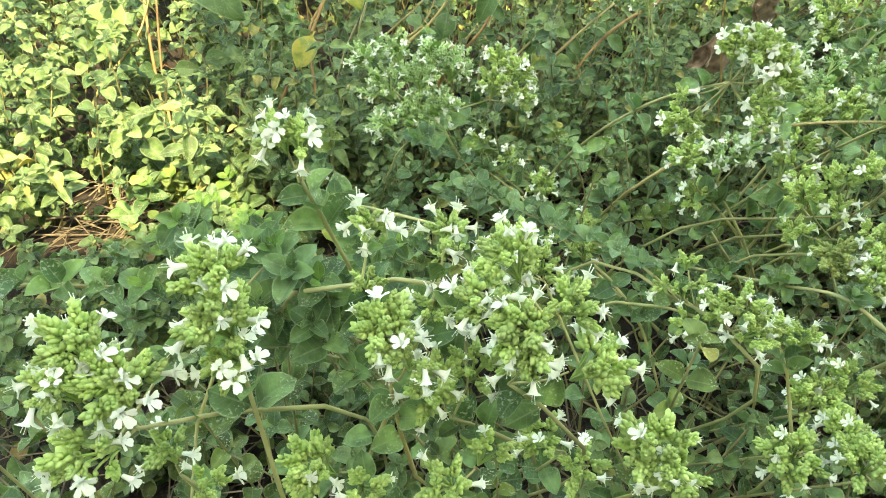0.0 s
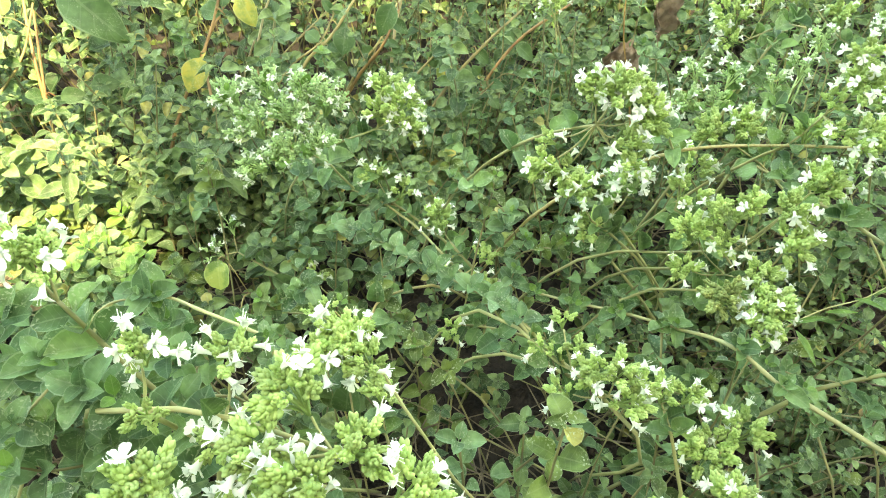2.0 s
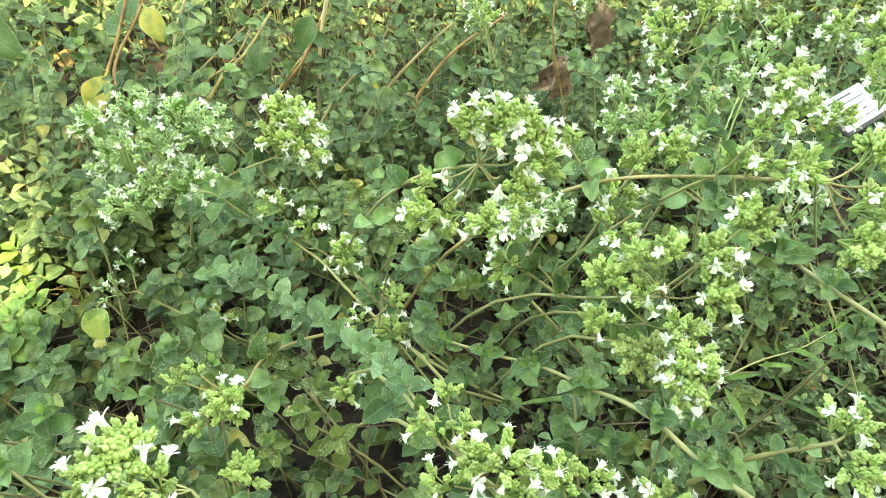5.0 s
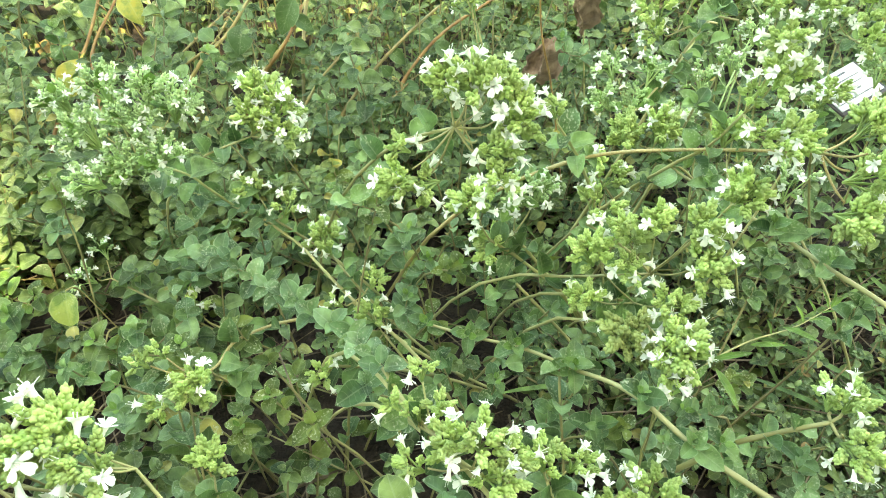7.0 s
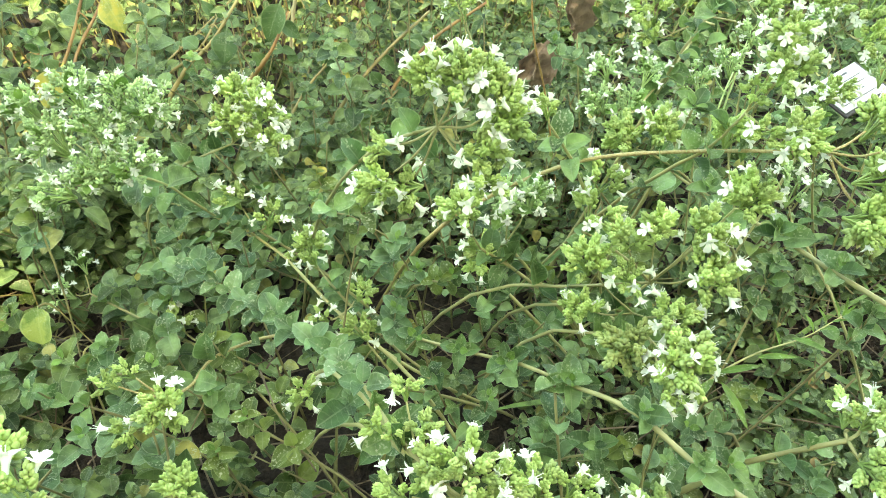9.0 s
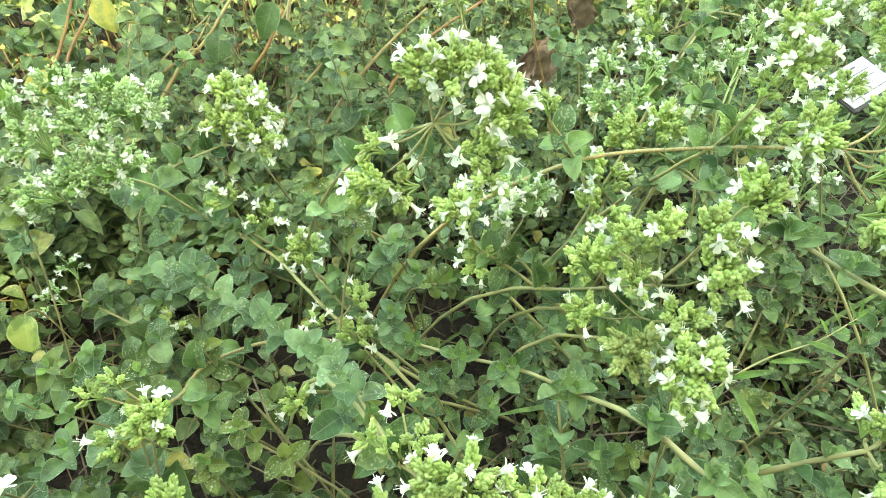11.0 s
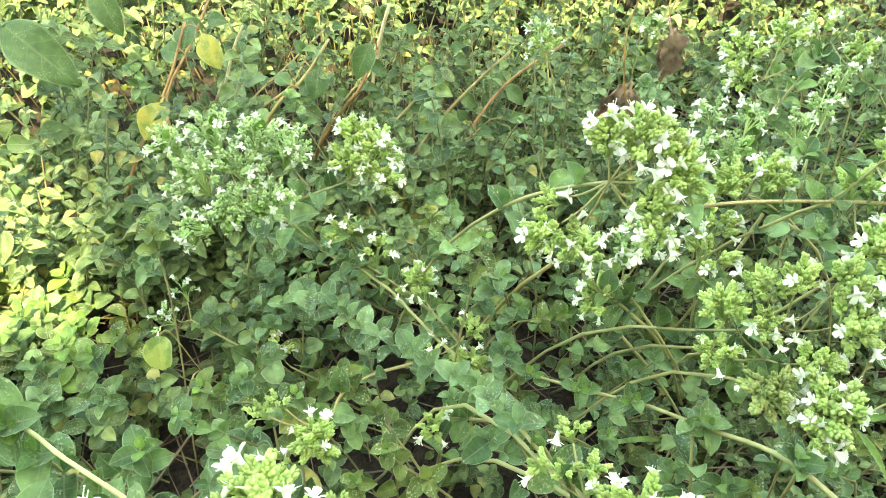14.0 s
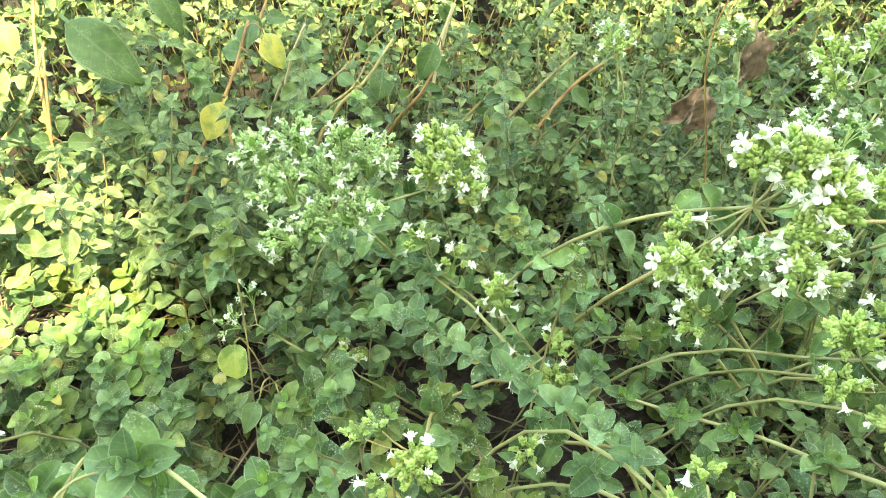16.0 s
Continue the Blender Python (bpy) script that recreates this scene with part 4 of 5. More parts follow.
# a shoot close to the start of the walk, with broad grey leaves on a yellow-green stem
leafy_shoot([(-0.0835, 0.1458, 0.2432), (-0.0621, 0.1587, 0.2581), (-0.0487, 0.1726, 0.2665), (-0.0400, 0.1912, 0.2725), (-0.0294, 0.1956, 0.2702)], (0.013, 0.015, 0.0165, 0, 0.0125), (-0.02, 0.0), 0.0006, BLUE_LEAVES, more=1, fit=1.0)
leafy_shoot([(-0.07, 0.165, 0.235), (-0.0585, 0.19, 0.2475), (-0.0523, 0.2097, 0.2527), (-0.04, 0.203, 0.262), (-0.0285, 0.198, 0.268), (-0.006, 0.18, 0.278), (0.015, 0.164, 0.284)], (0.014, 0.012, 0, 0, 0.0125, 0, 0.006), (-0.03, 0.0), 0.00062, BLUE_LEAVES, more=1, fit=0.9, taper=0.8)
NEAR_TUFTS = [((-0.0311, 0.1619, 0.2626), 0.0155), ((-0.0177, 0.1672, 0.2539), 0.013), ((-0.0772, 0.1856, 0.2577), 0.016), ((-0.0539, 0.1740, 0.2679), 0.018), ((-0.0395, 0.1646, 0.2653), 0.018), ((-0.0334, 0.1529, 0.2524), 0.015),
              ((-0.0626, 0.1507, 0.2491), 0.015), ((-0.0188, 0.1725, 0.2673), 0.012), ((-0.0537, 0.1623, 0.2549), 0.016), ((-0.1016, 0.2156, 0.2455), 0.017), ((-0.0600, 0.2011, 0.2530), 0.015), ((-0.0278, 0.1997, 0.2524), 0.013), ((-0.0100, 0.2074, 0.2390), 0.013)]
for spot, size in NEAR_TUFTS:
    leafy_shoot([spot], (size,), (rng.uniform(-0.04, 0.02), rng.uniform(0.05, 0.12)), 0.0006, rng.choice((BLUE_LEAVES, LEAVES)), fit=0.9)
leafy_shoot([(-0.1277, 0.1463, 0.2791), (-0.1055, 0.1466, 0.2786), (-0.0845, 0.1534, 0.2704)], (0.016, 0.0165, 0.0145), (-0.03, 0.04), 0.0008)

# ---- taller plants behind, with larger leaves ----
def broad_plant(line, leaves, label, red=True, thick=0.0018):
    """An upright stem with single broad leaves (start or length, place of the tip, kind) hung from it."""
    pts = [Vector(p) for p in line]
    foot = to_ground(pts[0], (0.0, 0.01), pts[1] if len(pts) > 1 else None, 0.06)
    th = thing("broadleaf_plant", foot, label, "plant", "taller plants behind")
    bm = bmesh.new()
    axis = spline([foot] + pts, 6)
    add_tube(bm, axis, thick, thick * 0.6, 6, 0.15)
    placed = []
    for start, tip, kind in leaves:
        tip = Vector(tip)
        if isinstance(start, float):
            root = min(axis, key=lambda p: (p - tip).length)
            start = tip + (root - tip).normalized() * start
        start = Vector(start)
        root = min(axis, key=lambda p: (p - start).length + max(0, p.z - start.z))
        if 0.003 < (start - root).length < 0.035:
            add_tube(bm, spline([root, root.lerp(start, 0.5) + Vector((0, 0, 0.004)), start], 3), 0.0006, 0.0005, 5)
        placed.append((start, tip, kind))
    part("stem", mesh_from("stem", bm, STEM_RED if red else DRY_STEM), th, Matrix())
    for start, tip, kind in placed:
        nrm = Vector((rng.uniform(-0.2, 0.2), -0.75, 0.65))
        part("leaf", rng.choice(kind), th, frame_of(start, tip - start, nrm, (tip - start).length), "yellowing leaf" if kind in (YELLOW_LEAVES, BLUNT_YELLOW) else "")
    return th


BROAD_LABEL = "upright plant with reddish stems and broad green leaves"
broad_plant([(-0.1493, 0.5560, 0.1137), (-0.1118, 0.6086, 0.1772), (-0.0998, 0.6329, 0.2059)], [((-0.1154, 0.5820, 0.1664), (-0.1323, 0.5600, 0.1427), YELLOW_LEAVES), ((-0.0885, 0.6273, 0.2009), (-0.0751, 0.6054, 0.1779), YELLOW_LEAVES), (0.02, (-0.1280, 0.5869, 0.1659), BIG_LEAVES), (0.03, (-0.0994, 0.6357, 0.2091), BIG_LEAVES), (0.025, (-0.1229, 0.6214, 0.1902), BIG_LEAVES)],
            "upright plant with a reddish stem and yellowing leaves")
broad_plant([(0.0125, 0.5864, 0.1367), (0.0357, 0.5824, 0.1651), (0.0512, 0.6005, 0.1873)], [((0.0492, 0.5978, 0.1991), (0.0331, 0.5799, 0.1770), BIG_LEAVES), ((0.0065, 0.5889, 0.1841), (0.0011, 0.5714, 0.1637), BIG_LEAVES), (0.02, (0.0581, 0.5883, 0.1743), BIG_LEAVES)], BROAD_LABEL)
broad_plant([(0.0763, 0.5609, 0.1156), (0.1012, 0.5787, 0.1385), (0.1256, 0.5922, 0.1565), (0.1600, 0.6173, 0.1736)], [((0.0883, 0.5698, 0.1571), (0.0844, 0.5542, 0.1392), YELLOW_LEAVES), (0.02, (0.0733, 0.5736, 0.1596), BIG_LEAVES), (0.02, (0.1285, 0.5814, 0.1447), BIG_LEAVES)], BROAD_LABEL, False)
broad_plant([(0.1276, 0.5818, 0.1300), (0.1528, 0.5985, 0.1517), (0.2074, 0.6262, 0.1741)], [(0.024, (0.1698, 0.5889, 0.1429), BIG_LEAVES), (0.02, (0.1404, 0.6075, 0.1604), BIG_LEAVES)], BROAD_LABEL)
broad_plant([(-0.0292, 0.5816, 0.1565), (-0.0106, 0.5908, 0.1691), (0.0137, 0.6107, 0.1943)], [(0.02, (-0.0311, 0.5990, 0.1758), BIG_LEAVES), (0.018, (0.0071, 0.5944, 0.1752), BIG_LEAVES)], BROAD_LABEL, False)
broad_plant([(-0.3086, 0.6413, 0.0548), (-0.3229, 0.6963, 0.1204), (-0.3279, 0.7340, 0.1654), (-0.3253, 0.7679, 0.2061)], [((-0.2405, 0.6300, 0.2172), (-0.1860, 0.5900, 0.1835), LONG_LEAVES), ((-0.2000, 0.7250, 0.2150), (-0.1812, 0.6951, 0.1788), LONG_LEAVES), ((-0.3435, 0.7250, 0.1855), (-0.3400, 0.7040, 0.1610), SUNLIT_LEAVES), (0.03, (-0.3210, 0.6516, 0.0981), BIG_LEAVES)],
            "tall plant with a dark stem and very large pale green leaves", True, 0.002)
broad_plant([(-0.1296, 0.6087, 0.1128), (-0.1355, 0.6427, 0.1378), (-0.1165, 0.6798, 0.1669), (-0.0988, 0.7313, 0.1977)], [(0.022, (-0.0855, 0.6944, 0.1850), BIG_LEAVES), (0.022, (-0.1202, 0.6959, 0.1861), BIG_LEAVES)], BROAD_LABEL)
broad_plant([(-0.3638, 0.5823, 0.0249), (-0.3754, 0.6162, 0.0630), (-0.3209, 0.6791, 0.1308), (-0.3087, 0.7113, 0.1661)], [((-0.3315, 0.6830, 0.1654), (-0.3650, 0.6428, 0.1220), SUNLIT_LEAVES), (0.03, (-0.3282, 0.6417, 0.1045), BIG_LEAVES)], BROAD_LABEL, False)
broad_plant([(-0.2659, 0.5543, 0.0499), (-0.2796, 0.6032, 0.1047), (-0.2874, 0.6674, 0.1763)], [(0.028, (-0.2444, 0.6058, 0.1212), BIG_LEAVES), (0.026, (-0.2544, 0.5708, 0.0976), BIG_LEAVES), (0.03, (-0.2102, 0.6044, 0.1333), BIG_LEAVES)], BROAD_LABEL)
broad_plant([(-0.0598, 0.372, 0.0756), (-0.0675, 0.362, 0.1267)], [((-0.0688, 0.3508, 0.1412), (-0.0697, 0.3375, 0.127), BLUNT_YELLOW), (0.02, (-0.0499, 0.3417, 0.0808), BIG_LEAVES), (0.02, (-0.0733, 0.3364, 0.0871), BIG_LEAVES)], "low broadleaf seedling with one yellow leaf", False, 0.0005)
broad_plant([(0.0094, 0.2592, 0.1008)], [(0.03, (0.0121, 0.2536, 0.1250), BIG_LEAVES)], "low broadleaf seedling in the shade", False, 0.0009)

STALKS = [((-0.0423, 0.5803, 0.1536), (-0.0219, 0.5879, 0.1644), (-0.0043, 0.6271, 0.1804)), ((0.0584, 0.5597, 0.1422), (0.0866, 0.5763, 0.1642), (0.1058, 0.6010, 0.1791)), ((0.0960, 0.5400, 0.1150), (0.1100, 0.5450, 0.1270), (0.1300, 0.5560, 0.1400)),
          ((-0.0660, 0.6245, 0.1329), (-0.0269, 0.6570, 0.1569), (0.0032, 0.6844, 0.1746)), ((0.0108, 0.6093, 0.1316), (0.0308, 0.6236, 0.1491), (0.0576, 0.6754, 0.1805))]
for foot_, mid_, top_ in STALKS:
    broad_plant([foot_, mid_, top_], [(rng.uniform(0.011, 0.017), Vector(mid_) + Vector((rng.uniform(-0.03, 0.03), -0.01, rng.uniform(-0.02, 0.01))), BIG_LEAVES) for _ in range(4)]
                + [(rng.uniform(0.011, 0.017), Vector(top_) + Vector((rng.uniform(-0.03, 0.03), -0.01, rng.uniform(-0.01, 0.02))), BIG_LEAVES) for _ in range(3)], BROAD_LABEL, False, 0.0012)

# ---- fill shoots: six patterns, copied ----
def fill_pattern(seed, height, leaf, kinds, nodes=5):
    r = random.Random(seed)
    th = thing("oregano_shoot", (0, 0, 0), "short leafy oregano shoot filling the bed", "herb", "low oregano shoots")
    tip = Vector((r.uniform(-0.02, 0.02), r.uniform(-0.02, 0.02), height))
    line = spline([Vector((0, 0, -0.006)), tip * 0.5 + Vector((r.uniform(-0.012, 0.012), r.uniform(-0.012, 0.012), 0)), tip], 5)
    bm = bmesh.new()
    add_tube(bm, line, 0.0008, 0.0005, 5)
    part("stem", mesh_from("stem", bm, STEM_DIM), th, Matrix())
    for k in range(nodes):
        f = (k + 1) / nodes
        i = min(len(line) - 2, int(f * (len(line) - 1)))
        leaf_pair(th, line[i], line[i + 1] - line[i], k * math.pi / 2 + seed, leaf * (1.1 - 0.25 * f), kinds)
    rosette(th, line[-1], tip, leaf * 0.8, kinds, 2)
    return th


BROAD = [fill_pattern(k, h, l, kinds, n) for k, h, l, kinds, n in ((1, 0.06, 0.0175, ROUND_LEAVES, 4), (2, 0.085, 0.0165, ROUND_LEAVES, 5), (3, 0.11, 0.0175, OLD_LEAVES + ROUND_LEAVES, 6), (4, 0.14, 0.016, ROUND_LEAVES, 7))]
SMALL = [fill_pattern(k, h, l, kinds, n) for k, h, l, kinds, n in ((5, 0.05, 0.0105, LEAVES, 4), (6, 0.085, 0.0145, OLD_LEAVES, 5), (7, 0.115, 0.0145, LEAVES, 5), (8, 0.15, 0.013, BLUE_LEAVES, 6))]
TALL = [fill_pattern(k, h, l, kinds, n) for k, h, l, kinds, n in ((11, 0.15, 0.013, BIG_LEAVES, 6), (12, 0.17, 0.012, LEAVES, 7), (13, 0.13, 0.014, OLD_LEAVES, 6))]
NEAR = [fill_pattern(21, 0.19, 0.0125, OLD_LEAVES, 8), fill_pattern(22, 0.17, 0.0115, LEAVES, 7)]
HEIGHTS = (0.06, 0.085, 0.11, 0.145)
spots = []


def open_bed(x, y):
    """False on the two bare patches of soil."""
    return ((x - 0.405) / 0.045) ** 2 + ((y - 0.357) / 0.026) ** 2 > 1 and ((x + 0.32) / 0.08) ** 2 + ((y - 0.49) / 0.05) ** 2 > 1


def sow(count, x0, x1, y0, y1, gap, patterns, smin, smax, keep=None, tilt=28, by_canopy=False):
    made, tries = 0, 0
    while made < count and tries < count * 40:
        tries += 1
        x, y = rng.uniform(x0, x1), rng.uniform(y0, y1)
        if keep and not keep(x, y):
            continue
        if any((x - a) ** 2 + (y - b) ** 2 < gap * gap for a, b in spots):
            continue
        spots.append((x, y))
        s = rng.uniform(smin, smax)
        src = patterns[made % len(patterns)]
        if by_canopy:
            want = canopy(x, y) * rng.uniform(0.55, 1.0)
            k = min(range(4), key=lambda i: abs(HEIGHTS[i] - want))
            src, s = patterns[k], max(0.8, min(1.15, want / HEIGHTS[k]))
        m = pose(x, y, ground_z(x, y), rng.uniform(-tilt, tilt), rng.uniform(-tilt, tilt), rng.uniform(0, 360)) @ Matrix.Diagonal((s, s, s, 1))
        if src.get("placed"):
            copy_thing(src, m)
        else:
            src.matrix_basis = m @ Matrix.Diagonal((1 / s, 1 / s, 1 / s, 1))
            src["placed"] = 1
        made += 1


def bed(x, y):
    """The shoots stand thinner in patches."""
    if -0.07 < x < 0.22 and 0.22 < y < 0.43 and rng.random() < (0.62 if noise.noise((x * 26, y * 26, 9.1)) > -0.08 else 0.2):      # hollows in the middle of the bed
        return False
    return open_bed(x, y) and not (noise.noise((x * 24, y * 24, 4.2)) < -0.16 and rng.random() < 0.65)


sow(70, -0.34, 0.05, 0.2, 0.56, 0.022, BROAD, 1, 1, bed, 22, True)
sow(74, 0.03, 0.45, 0.17, 0.56, 0.02, SMALL, 1, 1, bed, 24, True)
sow(16, -0.13, 0.1, 0.07, 0.17, 0.025, NEAR, 0.85, 1.15, None, 12)
sow(10, -0.12, 0.42, 0.06, 0.18, 0.02, SMALL, 1.0, 1.3, None, 18)
sow(10, -0.55, 0.4, 0.5, 0.85, 0.05, TALL, 0.7, 1.1, tilt=16)
for o in BROAD + SMALL + TALL + NEAR:
    if "placed" in o:
        del o["placed"]
    else:
        for q in (*o.children_recursive, o):
            bpy.data.objects.remove(q)

# ---- the thicket behind: many shoots of one kind, joined ----
leaf_bm, stem_bm = bmesh.new(), bmesh.new()


def thicket_shoot(x, y, height, leaf, nodes, lean, low=0.3, narrow=False):
    """A shoot with crossed leaf pairs, small leaves in their axils and a tuft at the tip."""
    foot = Vector((x, y, ground_z(x, y) - 0.004))
    tip = foot + Vector((rng.uniform(-lean, lean) + lean * 0.3, rng.uniform(-lean, lean) - lean * 0.4, height))
    midp = foot.lerp(tip, 0.5) + Vector((rng.uniform(-0.01, 0.01), rng.uniform(-0.01, 0.01), 0))
    line = spline([foot, midp, tip], 3)
    add_tube(stem_bm, line, 0.0011, 0.0006, 3)
    turn0, coarse = rng.uniform(0, 6.283), leaf < 0.012 or y > 0.95
    up = (tip - midp).normalized() * 0.6 + Vector((rng.uniform(-0.25, 0.25), -0.3, 0.6))
    up.normalize()
    u = up.cross(Vector((0.3, 0.9, 0.1))).normalized()
    w = up.cross(u)
    for k in range(nodes + 2):
        f = min(1.0, low + (1 - low) * k / max(1, nodes - 1))
        at = f * (len(line) - 1)
        i = min(len(line) - 2, int(at))
        p = line[i].lerp(line[i + 1], at - i) + up * leaf * 0.16 * max(0, k - nodes + 1)
        top = max(0, k - nodes + 1)
        size = leaf * (1.1 - 0.25 * f) * (1, 0.72, 0.45)[top]
        for j in range(2 if top else 4):
            if j > 1 and rng.random() < 0.35:
                continue
            a = turn0 + k * 1.571 + j * math.pi + (1.571 if j > 1 else 0) + rng.uniform(-0.35, 0.35)
            out = u * math.cos(a) + w * math.sin(a)
            d = out + up * (0.1 + 0.25 * top + rng.uniform(-0.3, 0.25))
            n = up - out * 0.15 + Vector((rng.uniform(-0.5, 0.5), rng.uniform(-0.5, 0.4), 0))
            s = size * rng.uniform(0.8, 1.15) * (1.0 if j < 2 else rng.uniform(0.4, 0.7))
            add_leaf(leaf_bm, frame_of(p, d, n, s), rng.uniform(0.4, 0.58) if narrow else rng.uniform(0.58, 0.8), rng.uniform(0, 0.35), rng.uniform(0.4, 1.0), 4 if coarse else 5, 0.8 if narrow else 0.58, 0.6, 0.1, (-1.0, 0.0, 1.0) if coarse else (-1.0, -0.5, 0.0, 0.5, 1.0))


for k in range(600):
    x, y = rng.uniform(-0.36, 0.48), rng.uniform(0.1, 0.62)
    if bed(x, y):
        thicket_shoot(x, y, canopy(x, y) * rng.uniform(0.3, 0.85), rng.uniform(0.0085, 0.0135) * (1.4 - 0.4 * ease(-0.05, 0.08, x)), 4, 0.03, 0.35)
for k in range(420):
    x, y = rng.uniform(0.17, 0.52), rng.uniform(0.2, 0.44)
    if open_bed(x, y):
        thicket_shoot(x, y, rng.uniform(0.022, 0.06), rng.uniform(0.006, 0.0095), 4, 0.03, 0.2)
for k in range(120):
    thicket_shoot(rng.uniform(-0.12, 0.32), rng.uniform(0.48, 0.66), rng.uniform(0.06, 0.14), rng.uniform(0.009, 0.014), 5, 0.04, 0.3)
for k in range(560):
    y = 0.5 + 0.55 * rng.random()
    x = rng.uniform(-0.75, 0.2 + 0.25 * (y - 0.5))
    if bed(x, y):
        thicket_shoot(x, y, rng.uniform(0.07, 0.18) + 0.08 * (y - 0.5), rng.choice((0.015, 0.018, 0.021, 0.026)) * rng.uniform(0.85, 1.15) * (1.0 if x < -0.1 else 0.68), rng.randint(3, 5), 0.06, rng.uniform(0.45, 0.7), rng.random() < 0.65)
for k in range(200):
    x, y = rng.uniform(-0.6, 0.1), rng.uniform(0.46, 0.95)
    if bed(x, y):
        thicket_shoot(x, y, rng.uniform(0.03, 0.09), rng.uniform(0.011, 0.018), 4, 0.03, 0.35)
for k in range(380):
    thicket_shoot(rng.uniform(0.15, 0.9), rng.uniform(0.5, 1.1), rng.uniform(0.04, 0.12), rng.uniform(0.008, 0.015), 4, 0.05, 0.4)
for k in range(45):
    thicket_shoot(rng.uniform(-0.24, -0.03), rng.uniform(0.5, 0.6), rng.uniform(0.09, 0.15), rng.uniform(0.015, 0.02), 5, 0.04, 0.4, True)
for k in range(220):
    thicket_shoot(rng.uniform(0.15, 1.3), rng.uniform(0.8, 1.5), rng.uniform(0.08, 0.2), rng.uniform(0.014, 0.026), 5, 0.06, 0.3)
for k in range(420):
    thicket_shoot(rng.gauss(0.0, 0.75), 1.0 + abs(rng.gauss(0.0, 0.55)), rng.uniform(0.15, 0.34), rng.uniform(0.022, 0.045), 7, 0.08)
tagged(new("herb_thicket", mesh_from("herb_thicket", leaf_bm, LEAF_THICKET)), "dense green leaves of herbs growing behind", "herbs", kind="stuff")
tagged(new("thicket_stems", mesh_from("thicket_stems", stem_bm, STEM_DIM)), "thin green stems of the herbs behind", "stems", kind="stuff")

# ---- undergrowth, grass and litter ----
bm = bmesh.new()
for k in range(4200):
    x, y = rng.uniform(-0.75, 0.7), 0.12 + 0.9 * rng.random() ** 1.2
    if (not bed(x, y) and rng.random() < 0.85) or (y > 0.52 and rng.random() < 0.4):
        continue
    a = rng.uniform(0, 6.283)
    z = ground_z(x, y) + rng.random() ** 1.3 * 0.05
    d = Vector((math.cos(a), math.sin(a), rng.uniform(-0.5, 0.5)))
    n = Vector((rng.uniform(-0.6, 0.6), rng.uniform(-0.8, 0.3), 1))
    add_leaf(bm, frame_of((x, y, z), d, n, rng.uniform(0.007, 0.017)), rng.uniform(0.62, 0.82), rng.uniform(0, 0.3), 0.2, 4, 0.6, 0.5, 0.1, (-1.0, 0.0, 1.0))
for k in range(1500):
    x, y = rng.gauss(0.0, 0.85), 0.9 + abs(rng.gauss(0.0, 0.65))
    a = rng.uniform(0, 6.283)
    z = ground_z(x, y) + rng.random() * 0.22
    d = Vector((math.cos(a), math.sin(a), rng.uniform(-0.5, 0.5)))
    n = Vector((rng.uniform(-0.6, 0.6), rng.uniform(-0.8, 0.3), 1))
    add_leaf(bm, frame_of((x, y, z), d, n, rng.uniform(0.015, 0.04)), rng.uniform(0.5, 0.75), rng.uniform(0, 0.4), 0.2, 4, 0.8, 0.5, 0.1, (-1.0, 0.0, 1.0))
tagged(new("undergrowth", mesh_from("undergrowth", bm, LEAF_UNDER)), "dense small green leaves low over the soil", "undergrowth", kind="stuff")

bm = bmesh.new()
for k in range(1700):
    x, y = rng.uniform(0.16, 0.8), rng.uniform(0.25, 0.9)
    if (y < 0.4 and x < 0.24) or (y < 0.5 and rng.random() < 0.8):
        continue
    a = rng.uniform(0, 6.283)
    d = Vector((math.cos(a) * 0.7, math.sin(a) * 0.7, rng.uniform(0.3, 1.2)))
    ln = rng.uniform(0.035, 0.11)
    add_leaf(bm, frame_of((x, y, ground_z(x, y) - 0.003), d, Vector((-d.x, -d.y, 1.2)), ln), rng.uniform(0.03, 0.06), rng.uniform(0.2, 0.7), 0.4, 6, 0.5, 0, 0, (-1.0, 0.0, 1.0))
tagged(new("grass", mesh_from("grass", bm, GRASS)), "thin green grass blades growing through the bed", "grass", kind="stuff")

bm = bmesh.new()
for k in range(1320):
    pile = k >= 1200
    x, y = (rng.gauss(-0.33, 0.06), rng.gauss(0.49, 0.035)) if pile else (rng.uniform(-0.35, 0.5), 0.14 + 0.65 * rng.random() ** 1.3)
    a, ln = (rng.gauss(0.6, 0.8), rng.uniform(0.04, 0.1)) if pile else (rng.uniform(0, 6.283), rng.uniform(0.02, 0.09))
    p = Vector((x, y, ground_z(x, y) + rng.uniform(0.001, 0.03)))
    e = p + Vector((math.cos(a), math.sin(a), rng.uniform(-0.2, 0.25))) * ln
    r0 = rng.uniform(0.0005, 0.0012) if pile else rng.uniform(0.0003, 0.0009)
    add_tube(bm, spline([p, p.lerp(e, 0.5) + Vector((0, 0, rng.uniform(-0.004, 0.004))), e], 2), r0, r0 * 0.7, 4)
tagged(new("dry_stalks", mesh_from("dry_stalks", bm, STRAW)), "thin dry brown stalks lying among the herbs", "straw", kind="stuff")

